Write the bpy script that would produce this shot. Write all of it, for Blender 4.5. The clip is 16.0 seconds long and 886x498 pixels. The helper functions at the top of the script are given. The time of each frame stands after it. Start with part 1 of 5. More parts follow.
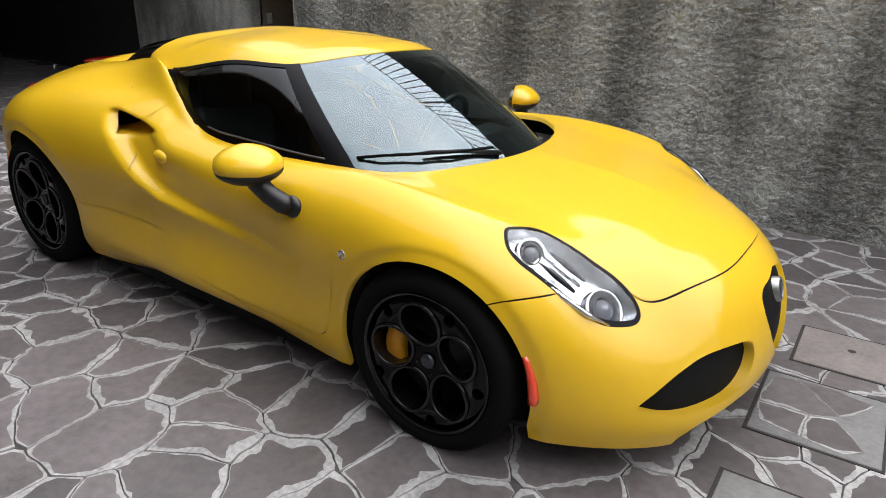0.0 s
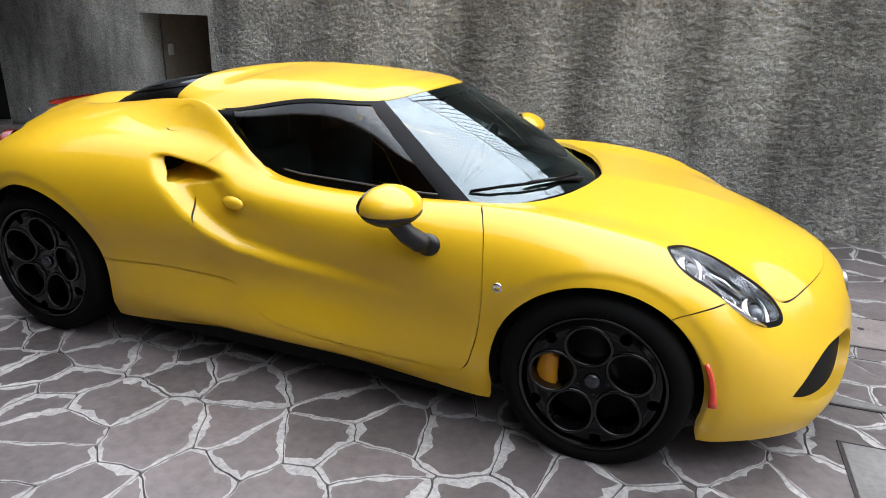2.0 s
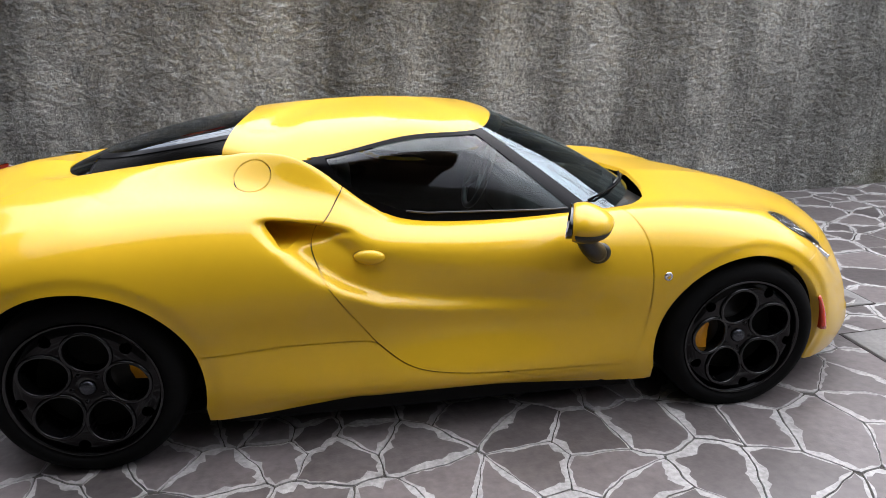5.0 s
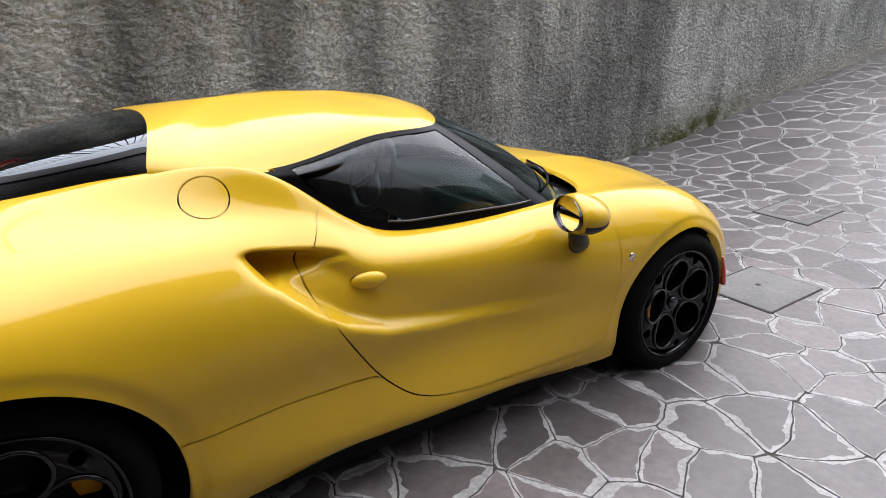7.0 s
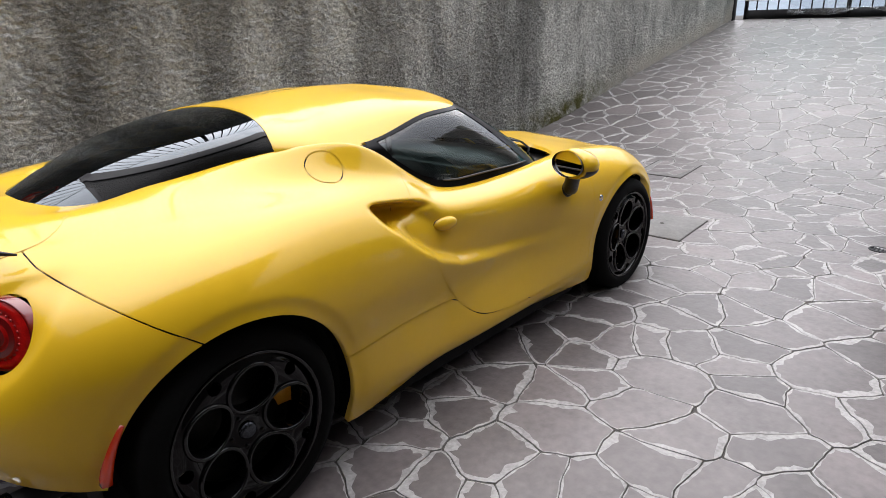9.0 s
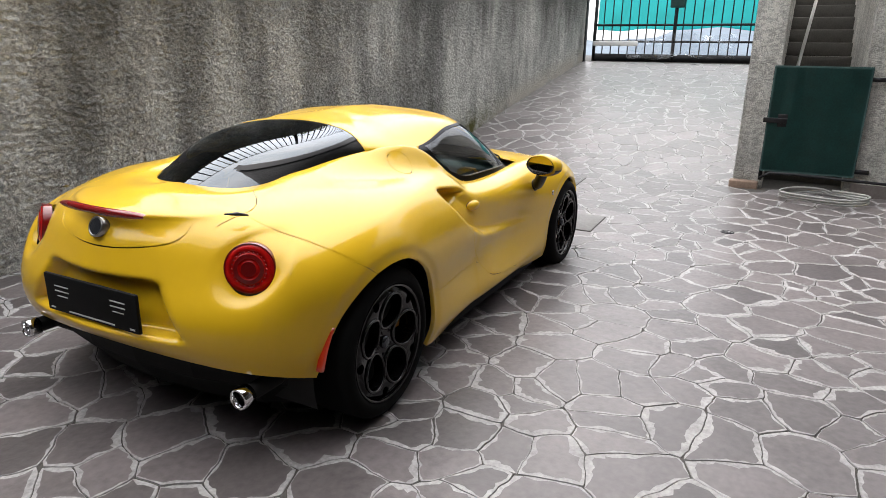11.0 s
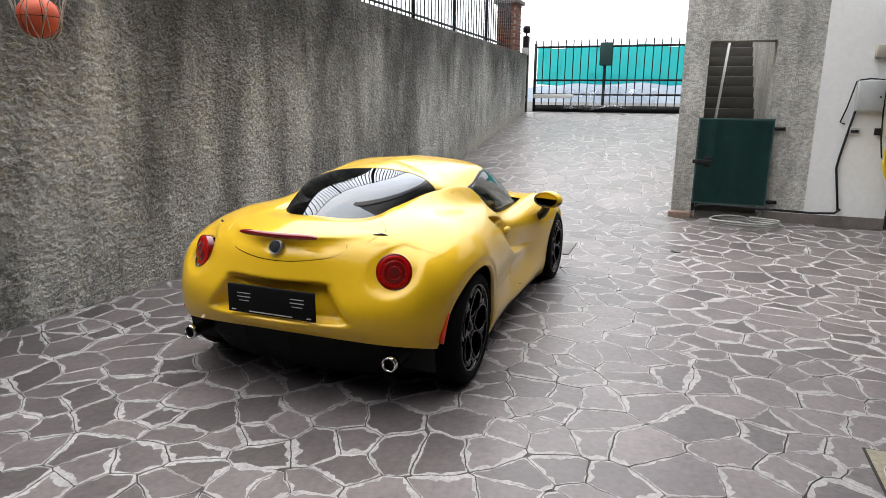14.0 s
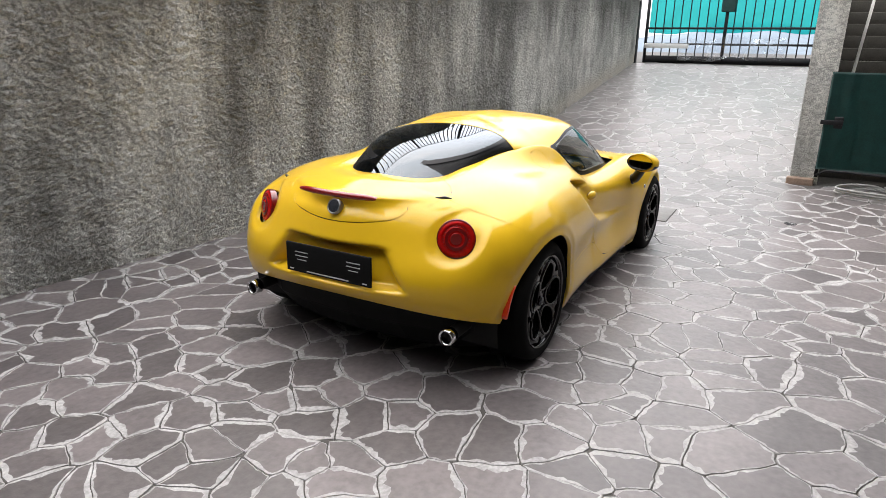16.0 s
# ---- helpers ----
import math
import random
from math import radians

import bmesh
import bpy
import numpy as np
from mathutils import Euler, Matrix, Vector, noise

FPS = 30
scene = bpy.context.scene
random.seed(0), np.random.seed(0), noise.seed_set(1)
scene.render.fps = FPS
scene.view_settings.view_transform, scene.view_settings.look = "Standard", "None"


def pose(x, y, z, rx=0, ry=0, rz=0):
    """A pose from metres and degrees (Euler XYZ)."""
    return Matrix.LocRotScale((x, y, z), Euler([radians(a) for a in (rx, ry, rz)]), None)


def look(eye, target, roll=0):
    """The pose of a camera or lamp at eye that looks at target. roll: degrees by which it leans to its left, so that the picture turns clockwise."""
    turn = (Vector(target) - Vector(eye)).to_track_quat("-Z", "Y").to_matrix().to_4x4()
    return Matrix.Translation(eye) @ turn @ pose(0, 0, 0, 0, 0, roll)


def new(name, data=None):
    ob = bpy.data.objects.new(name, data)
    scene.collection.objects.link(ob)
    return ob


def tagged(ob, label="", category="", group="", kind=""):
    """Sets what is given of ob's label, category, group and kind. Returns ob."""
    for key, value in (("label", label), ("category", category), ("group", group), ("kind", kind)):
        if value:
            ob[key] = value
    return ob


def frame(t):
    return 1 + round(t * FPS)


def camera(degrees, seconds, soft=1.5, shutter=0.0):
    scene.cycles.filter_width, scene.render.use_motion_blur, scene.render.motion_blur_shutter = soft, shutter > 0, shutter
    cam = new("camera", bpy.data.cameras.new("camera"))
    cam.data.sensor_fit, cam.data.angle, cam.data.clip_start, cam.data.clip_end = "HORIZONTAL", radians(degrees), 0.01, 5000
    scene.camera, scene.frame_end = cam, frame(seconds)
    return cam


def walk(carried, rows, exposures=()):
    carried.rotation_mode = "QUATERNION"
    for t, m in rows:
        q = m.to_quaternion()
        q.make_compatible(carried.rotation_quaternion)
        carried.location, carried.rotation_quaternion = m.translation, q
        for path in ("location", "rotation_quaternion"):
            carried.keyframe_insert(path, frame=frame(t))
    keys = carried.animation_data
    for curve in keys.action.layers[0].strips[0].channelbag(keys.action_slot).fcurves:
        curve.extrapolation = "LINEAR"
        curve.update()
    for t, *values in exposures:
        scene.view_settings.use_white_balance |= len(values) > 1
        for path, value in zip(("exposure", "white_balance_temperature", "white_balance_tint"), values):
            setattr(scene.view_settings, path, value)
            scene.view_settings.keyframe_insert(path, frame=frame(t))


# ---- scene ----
cam = camera(68.7, 16.0, soft=0.8)
PATH = [
    (0, (2.191, -2.27, 1.405), (1.154, -0.74, 0.641), 2.1),
    (0.5, (1.987, -2.468, 1.396), (1.092, -0.842, 0.652), 2.8),
    (1, (1.806, -2.603, 1.391), (1.05, -0.884, 0.704), 3.5),
    (1.5, (1.564, -2.661, 1.391), (0.935, -0.891, 0.704), 0.9),
    (2, (1.342, -2.75, 1.412), (0.705, -0.981, 0.729), 2.2),
    (2.5, (1.1, -2.918, 1.419), (0.544, -1.126, 0.724), 0.6),
    (3, (0.861, -3.002, 1.416), (0.305, -1.213, 0.716), -0.1),
    (3.5, (0.597, -3.036, 1.445), (0.104, -1.23, 0.74), -2.4),
    (3.7, (0.489, -3.056, 1.448), (0.099, -1.212, 0.778), -0.7),
    (5.8, (-0.698, -2.767, 1.448), (-0.07, -0.978, 0.811), -0.8),
    (6, (-0.775, -2.709, 1.447), (-0.057, -0.963, 0.787), 0.7),
    (6.5, (-0.93, -2.526, 1.439), (-0.046, -0.864, 0.766), -1.7),
    (7, (-1.055, -2.389, 1.429), (0.014, -0.834, 0.768), 0.4),
    (7.5, (-1.227, -2.26, 1.413), (-0.027, -0.824, 0.707), -1.5),
    (8, (-1.451, -2.214, 1.367), (-0.183, -0.835, 0.665), -1.4),
    (8.5, (-1.709, -2.332, 1.373), (-0.469, -0.942, 0.645), -0.9),
    (8.7, (-1.827, -2.368, 1.405), (-0.523, -1.021, 0.707), -1.0),
    (10.8, (-3.161, -2.204, 1.475), (-1.49, -1.284, 0.876), -0.6),
    (11, (-3.268, -2.195, 1.473), (-1.568, -1.314, 0.894), 0.9),
    (11.5, (-3.573, -2.191, 1.455), (-1.844, -1.403, 0.832), 1.2),
    (12, (-3.836, -2.101, 1.478), (-2.07, -1.34, 0.928), 0.1),
    (12.5, (-4.028, -2.021, 1.489), (-2.215, -1.37, 0.954), 1.2),
    (13, (-4.276, -2.054, 1.484), (-2.447, -1.418, 0.983), 1.7),
    (13.5, (-4.475, -2.057, 1.516), (-2.659, -1.415, 0.979), 2.0),
    (14, (-4.533, -1.936, 1.579), (-2.708, -1.251, 1.133), 0.6),
    (14.5, (-4.613, -1.822, 1.611), (-2.794, -1.119, 1.168), -0.3),
    (15, (-4.568, -1.824, 1.63), (-2.819, -0.987, 1.139), -1.1),
    (15.5, (-4.408, -1.893, 1.607), (-2.726, -0.948, 1.08), 0.4),
    (16, (-4.208, -1.975, 1.583), (-2.548, -1.031, 0.991), 1.0),
]
walk(cam, [(t, look(eye, target, roll)) for t, eye, target, roll in PATH],
     [(0, -0.25, 6650, 11), (1, -0.1, 6500, 11), (2.5, 0.05, 6400, 11), (3.5, 0.05, 6450, 13), (6, 0.0, 6450, 14), (8, -0.25, 6550, 14), (11, -0.05, 6800, 12), (12, 0.0, 6800, 12), (14, -0.05, 6800, 12), (16, 0.12, 6850, 12)])

# ---- world and light ----
world = bpy.data.worlds.new("overcast_sky")
scene.world = world
world.use_nodes = True
wn, wl = world.node_tree.nodes, world.node_tree.links
bg = wn["Background"]
sky = wn.new("ShaderNodeTexSky")
sky.sky_type, sky.sun_disc = "NISHITA", False
sky.sun_elevation, sky.sun_rotation, sky.dust_density = radians(57), radians(34.5), 3.0
tc = wn.new("ShaderNodeTexCoord")
mp = wn.new("ShaderNodeMapping")
mp.inputs["Scale"].default_value = (1, 1, 2.6)
cloud = wn.new("ShaderNodeTexNoise")
cloud.inputs["Scale"].default_value, cloud.inputs["Detail"].default_value = 2.2, 6
ramp = wn.new("ShaderNodeValToRGB")
ramp.color_ramp.elements[0].position, ramp.color_ramp.elements[1].position = 0.34, 0.62
ramp.color_ramp.elements[0].color = (0.6, 0.6, 0.6, 1)
mixc = wn.new("ShaderNodeMix")
mixc.data_type = "RGBA"
mixc.inputs["B"].default_value = (9.0, 9.5, 10.2, 1)
wl.new(tc.outputs["Generated"], mp.inputs["Vector"])
wl.new(mp.outputs["Vector"], cloud.inputs["Vector"])
wl.new(cloud.outputs["Fac"], ramp.inputs["Fac"])
wl.new(ramp.outputs["Color"], mixc.inputs["Factor"])
wl.new(sky.outputs["Color"], mixc.inputs["A"])
sep = wn.new("ShaderNodeSeparateXYZ")
rise = wn.new("ShaderNodeMapRange")
rise.inputs["From Min"].default_value, rise.inputs["From Max"].default_value = 0.0, 1.0
rise.inputs["To Min"].default_value, rise.inputs["To Max"].default_value = 0.80, 1.08
scaled = wn.new("ShaderNodeVectorMath")
scaled.operation = "SCALE"
wl.new(tc.outputs["Generated"], sep.inputs[0])
wl.new(sep.outputs["Z"], rise.inputs["Value"])
wl.new(mixc.outputs["Result"], scaled.inputs[0])
wl.new(rise.outputs["Result"], scaled.inputs["Scale"])
# thin cloud is brighter round the hidden sun
toward = wn.new("ShaderNodeVectorMath")
toward.operation = "DOT_PRODUCT"
toward.inputs[1].default_value = Vector((5.5, 8.0, 15)).normalized()
glow = wn.new("ShaderNodeMapRange")
glow.interpolation_type = "SMOOTHSTEP"
glow.inputs["From Min"].default_value, glow.inputs["From Max"].default_value = 0.1, 1.0
glow.inputs["To Min"].default_value, glow.inputs["To Max"].default_value = 0.48, 2.3
bright = wn.new("ShaderNodeVectorMath")
bright.operation = "SCALE"
wl.new(tc.outputs["Generated"], toward.inputs[0])
wl.new(toward.outputs["Value"], glow.inputs["Value"])
wl.new(scaled.outputs[0], bright.inputs[0])
wl.new(glow.outputs["Result"], bright.inputs["Scale"])
wl.new(bright.outputs[0], bg.inputs["Color"])
bg.inputs["Strength"].default_value = 0.21
sun = new("sun", bpy.data.lights.new("sun", "SUN"))
sun.data.energy, sun.data.angle, sun.data.color = 2.3, radians(95), (1.0, 0.97, 0.92)
sun.matrix_world = look((5.5, 8.0, 15), (0.0, 0.0, 0.0))
scene.view_settings.exposure = 0.0


# ---- materials ----
def mat(name, base, rough=0.5, metal=0.0, var=0.25, scale=8.0, bump=0.0, bump_scale=60.0, coat=0.0, spec=0.5, random_tone=0.0, island=False):
    """A surface with colour variation at two scales and fine relief."""
    m = bpy.data.materials.new(name)
    m.use_nodes = True
    n, l = m.node_tree.nodes, m.node_tree.links
    b = n["Principled BSDF"]
    b.inputs["Roughness"].default_value, b.inputs["Metallic"].default_value = rough, metal
    b.inputs["Coat Weight"].default_value, b.inputs["Coat Roughness"].default_value = coat, 0.03
    b.inputs["Specular IOR Level"].default_value = spec
    co = n.new("ShaderNodeTexCoord")
    a = n.new("ShaderNodeTexNoise")
    a.inputs["Scale"].default_value, a.inputs["Detail"].default_value = scale, 5
    c = n.new("ShaderNodeTexNoise")
    c.inputs["Scale"].default_value, c.inputs["Detail"].default_value = scale * 9, 3
    l.new(co.outputs["Object"], a.inputs["Vector"])
    l.new(co.outputs["Object"], c.inputs["Vector"])
    add = n.new("ShaderNodeMath")
    add.operation = "ADD"
    l.new(a.outputs["Fac"], add.inputs[0])
    l.new(c.outputs["Fac"], add.inputs[1])
    rng = n.new("ShaderNodeMapRange")
    rng.inputs["From Min"].default_value, rng.inputs["From Max"].default_value = 0.6, 1.4
    rng.inputs["To Min"].default_value, rng.inputs["To Max"].default_value = 1 - var, 1 + var
    l.new(add.outputs[0], rng.inputs["Value"])
    tone = rng.outputs["Result"]
    if random_tone:
        oi = n.new("ShaderNodeNewGeometry" if island else "ShaderNodeObjectInfo")
        r2 = n.new("ShaderNodeMapRange")
        r2.inputs["To Min"].default_value, r2.inputs["To Max"].default_value = 1 - random_tone, 1 + random_tone
        l.new(oi.outputs["Random Per Island" if island else "Random"], r2.inputs["Value"])
        mul = n.new("ShaderNodeMath")
        mul.operation = "MULTIPLY"
        l.new(tone, mul.inputs[0])
        l.new(r2.outputs["Result"], mul.inputs[1])
        tone = mul.outputs[0]
    hsv = n.new("ShaderNodeHueSaturation")
    hsv.inputs["Color"].default_value = (*base, 1)
    l.new(tone, hsv.inputs["Value"])
    l.new(hsv.outputs["Color"], b.inputs["Base Color"])
    if bump:
        d = n.new("ShaderNodeTexNoise")
        d.inputs["Scale"].default_value, d.inputs["Detail"].default_value = bump_scale, 6
        l.new(co.outputs["Object"], d.inputs["Vector"])
        bp = n.new("ShaderNodeBump")
        bp.inputs["Strength"].default_value, bp.inputs["Distance"].default_value = 1.0, bump
        l.new(d.outputs["Fac"], bp.inputs["Height"])
        l.new(bp.outputs["Normal"], b.inputs["Normal"])
    return m


def glass(name, tint, rough=0.0, ior=1.8, gloss=(1, 1, 1)):
    """A thin pane: tinted see-through with mirror gloss by Fresnel."""
    m = bpy.data.materials.new(name)
    m.use_nodes = True
    n, l = m.node_tree.nodes, m.node_tree.links
    n.remove(n["Principled BSDF"])
    tr, gl, mx, fr = n.new("ShaderNodeBsdfTransparent"), n.new("ShaderNodeBsdfGlossy"), n.new("ShaderNodeMixShader"), n.new("ShaderNodeFresnel")
    tr.inputs["Color"].default_value = (*tint, 1)
    gl.inputs["Roughness"].default_value, gl.inputs["Color"].default_value = rough, (*gloss, 1)
    fr.inputs["IOR"].default_value = ior
    l.new(fr.outputs[0], mx.inputs[0])
    l.new(tr.outputs[0], mx.inputs[1])
    l.new(gl.outputs[0], mx.inputs[2])
    l.new(mx.outputs[0], n["Material Output"].inputs["Surface"])
    return m


YELLOW = mat("yellow_paint", (0.70, 0.425, 0.014), 0.42, var=0.02, scale=3, coat=0.85, spec=0.1)
YELLOW.node_tree.nodes["Principled BSDF"].inputs["Coat Roughness"].default_value = 0.10
BLACK_GLOSS = mat("black_gloss", (0.006, 0.006, 0.007), 0.12, var=0.1, coat=0.5)
BLACK_PLASTIC = mat("black_plastic", (0.005, 0.005, 0.006), 0.4, var=0.2, scale=30, bump=0.0006, bump_scale=300)
CAVITY = mat("dark_cavity", (0.004, 0.004, 0.004), 0.8, var=0.2)
RUBBER = mat("tyre_rubber", (0.0035, 0.0035, 0.0035), 0.8, spec=0.1, var=0.25, scale=12, bump=0.0005, bump_scale=200)
RIM_LIP = mat("rim_lip_gloss", (0.004, 0.004, 0.0045), 0.05, var=0.1, spec=0.42, coat=0.15)
RIM = mat("rim_black", (0.002, 0.002, 0.0025), 0.05, var=0.15, spec=0.26)
DISC = mat("brake_steel", (0.03, 0.029, 0.028), 0.45, 0.8, var=0.2)
CHROME = mat("chrome", (0.75, 0.75, 0.76), 0.08, 1.0, var=0.05)
BOWL = mat("reflector_bowl", (0.85, 0.86, 0.88), 0.22, 1.0, var=0.25, scale=22, bump=0.004, bump_scale=26)
STEEL = mat("steel", (0.35, 0.34, 0.33), 0.35, 1.0, var=0.2)
GOLD = mat("caliper_yellow", (0.65, 0.28, 0.012), 0.35, var=0.1)
RED_LENS = mat("red_lens", (0.46, 0.007, 0.006), 0.12, var=0.45, scale=40, spec=0.15)
ORANGE_LENS = mat("orange_lens", (0.70, 0.045, 0.010), 0.15, var=0.1, scale=40, coat=1.0)
DASH = mat("dashboard_vinyl", (0.045, 0.05, 0.052), 0.6, var=0.2, scale=30, bump=0.0006, bump_scale=250)
WINDSCREEN = glass("windscreen_glass", (0.66, 0.80, 0.78), ior=2.0, gloss=(0.80, 0.93, 1.0))
DARK_GLASS = glass("dark_glass", (0.60, 0.70, 0.70), ior=1.6)
REAR_GLASS = glass("rear_glass", (0.05, 0.055, 0.06), ior=1.65, gloss=(0.86, 0.93, 1.0))
FRAME_BLACK = mat("frame_black", (0.004, 0.004, 0.005), 0.28, var=0.1, spec=0.09)
LOUVRE = mat("louvre_mesh", (0.004, 0.004, 0.004), 0.5, var=0.8, scale=45, bump=0.002, bump_scale=160, spec=0.08)
SEAL_GREY = mat("seal_grey", (0.045, 0.045, 0.05), 0.3, var=0.1)
DULL_BLACK = mat("dull_black", (0.004, 0.004, 0.004), 0.65, var=0.2, scale=20, spec=0.15)
LENS = mat("projector_glass", (0.10, 0.11, 0.13), 0.03, var=0.05, coat=1.0)
BEAD = mat("lamp_bead", (0.55, 0.05, 0.05), 0.2, 0.5, var=0.05)
EMBLEM = mat("emblem_face", (0.06, 0.065, 0.075), 0.25, 0.7, var=0.5, scale=90)
PRINT = mat("pale_print", (0.45, 0.45, 0.45), 0.6, var=0.2, scale=120)
MIRROR = mat("mirror", (0.9, 0.9, 0.9), 0.01, 1.0, var=0.0)
LAMP_GREY = mat("lamp_grey", (0.010, 0.012, 0.016), 0.4, var=0.1, scale=5)
CLEAR = glass("lamp_glass", (0.93, 0.94, 0.95), ior=1.32)


# ---- mesh helpers ----
def part(name, bm, material, parent=None, label="", smooth=True):
    """Links a bmesh as one mesh object, under a thing or a part."""
    me = bpy.data.meshes.new(name)
    bm.to_mesh(me)
    bm.free()
    me.materials.append(material)
    if smooth:
        me.polygons.foreach_set("use_smooth", [True] * len(me.polygons))
    ob = new(name, me)
    ob.parent = parent
    if label:
        ob["label"] = label
    return ob


def thing(name, label, category, at=(0, 0, 0), group="", kind=""):
    ob = new(name)
    ob.location = at
    return tagged(ob, label, category, group, kind)


def box(bm, x0, x1, y0, y1, z0, z1, bevel=0.0):
    m = Matrix.LocRotScale(((x0 + x1) / 2, (y0 + y1) / 2, (z0 + z1) / 2), None, (abs(x1 - x0), abs(y1 - y0), abs(z1 - z0)))
    made = bmesh.ops.create_cube(bm, size=1, matrix=m)["verts"]
    if bevel:
        edges = list({e for v in made for e in v.link_edges})
        bmesh.ops.bevel(bm, geom=edges, offset=bevel, segments=2, profile=0.5, affect="EDGES")
    return made


def boxed(*args, **kw):
    bm = bmesh.new()
    box(bm, *args, **kw)
    return bm


def tube(bm, pts, r, n=8, closed=False):
    """A round bar along points; r may be a number or one radius a point."""
    pts = [Vector(p) for p in pts]
    rad = r if isinstance(r, (list, tuple)) else [r] * len(pts)
    rings, up = [], None
    for i, p in enumerate(pts):
        a, b = (pts[i - 1], pts[(i + 1) % len(pts)]) if closed else (pts[max(i - 1, 0)], pts[min(i + 1, len(pts) - 1)])
        d = (b - a).normalized()
        if up is None:
            up = d.orthogonal().normalized()
        up = (up - d * up.dot(d)).normalized()
        side = d.cross(up)
        rings.append([bm.verts.new(p + (up * math.cos(q) + side * math.sin(q)) * rad[i]) for q in (2 * math.pi * k / n for k in range(n))])
    m = len(rings)
    for i in range(m if closed else m - 1):
        for k in range(n):
            bm.faces.new((rings[i][k], rings[i][(k + 1) % n], rings[(i + 1) % m][(k + 1) % n], rings[(i + 1) % m][k]))
    if not closed:
        bm.faces.new(rings[0][::-1])
        bm.faces.new(rings[-1])


def lathe(bm, profile, m=Matrix(), n=48):
    """Turns (radius, height) points about the local z axis."""
    rings = [[bm.verts.new(m @ Vector((r * math.cos(2 * math.pi * k / n), r * math.sin(2 * math.pi * k / n), h))) for k in range(n)] for r, h in profile]
    for a, b in zip(rings, rings[1:]):
        for k in range(n):
            bm.faces.new((a[k], a[(k + 1) % n], b[(k + 1) % n], b[k]))
    return rings


def spline(p, n, ghost0=None, ghost1=None):
    """Catmull-Rom through the rows of p, n steps a stretch."""
    p = np.asarray(p, float)
    g0 = 2 * p[0] - p[1] if ghost0 is None else ghost0
    g1 = 2 * p[-1] - p[-2] if ghost1 is None else ghost1
    q = np.vstack([g0[None], p, g1[None]])
    out = []
    for i in range(1, len(q) - 2):
        a, b, c, d = q[i - 1], q[i], q[i + 1], q[i + 2]
        for k in range(n):
            t = k / n
            out.append(0.5 * (2 * b + (c - a) * t + (2 * a - 5 * b + 4 * c - d) * t * t + (3 * b - a - 3 * c + d) * t ** 3))
    out.append(p[-1])
    return np.array(out)


def loft(rings, ns, nr):
    """A grid through feature lines that run from the car's nose to its tail; the mirror point ends each line squarely."""
    flip = np.array([1, -1, 1])
    lines = [spline(r, ns, np.asarray(r[1], float) * flip, np.asarray(r[-2], float) * flip) for r in rings]
    return spline(np.array(lines), nr)


def relax(g, times, columns=None):
    """Evens out a grid: each point drifts to the mean of its neighbours; columns weighs the effect along the lines."""
    flip = np.array([1, -1, 1])
    w = 1.0 if columns is None else columns[None, :, None]
    for _ in range(times):
        wide = np.concatenate([g[:, 1:2] * flip, g, g[:, -2:-1] * flip], 1)
        along = .25 * wide[:, :-2] + .5 * g + .25 * wide[:, 2:]
        across = along.copy()
        across[1:-1] = .25 * along[:-2] + .5 * along[1:-1] + .25 * along[2:]
        g = g + (across - g) * w
    return g


def closed_curve(p, n=6):
    p = np.asarray(p, float)
    q = np.vstack([p[-1:], p, p[:2]])
    out = []
    for i in range(1, len(p) + 1):
        a, b, c, d = q[i - 1], q[i], q[i + 1], q[i + 2] if i + 2 < len(q) else p[(i + 1) % len(p)]
        for k in range(n):
            t = k / n
            out.append(0.5 * (2 * b + (c - a) * t + (2 * a - 5 * b + 4 * c - d) * t * t + (3 * b - a - 3 * c + d) * t ** 3))
    return np.array(out)


def outline_sdf(poly, q):
    """Signed distance (inside negative) of the 2D points q from a closed outline."""
    d2 = np.full(len(q), 1e9)
    inside = np.zeros(len(q), bool)
    for a, b in zip(poly, np.roll(poly, -1, axis=0)):
        ab, aq = b - a, q - a
        h = np.clip((aq @ ab) / max(ab @ ab, 1e-12), 0, 1)
        d2 = np.minimum(d2, ((aq - h[:, None] * ab) ** 2).sum(1))
        cross = (a[1] > q[:, 1]) != (b[1] > q[:, 1])
        with np.errstate(divide="ignore", invalid="ignore"):
            xi = a[0] + (q[:, 1] - a[1]) / (b[1] - a[1]) * ab[0]
        inside ^= cross & (q[:, 0] < xi)
    return np.where(inside, -1, 1) * np.sqrt(d2)


def cut(bm, f):
    """Splits the mesh along f = 0."""
    bm.verts.index_update()
    val = f(np.array([v.co for v in bm.verts]))
    val[np.abs(val) < 2e-5] = 2e-5
    new_verts = []
    for e in list(bm.edges):
        a, b = e.verts
        va, vb = val[a.index], val[b.index]
        if va * vb < 0 and abs(va) < 0.2 and abs(vb) < 0.2:
            new_verts.append(bmesh.utils.edge_split(e, a, va / (va - vb))[1])
    if new_verts:
        bmesh.ops.connect_verts(bm, verts=new_verts)


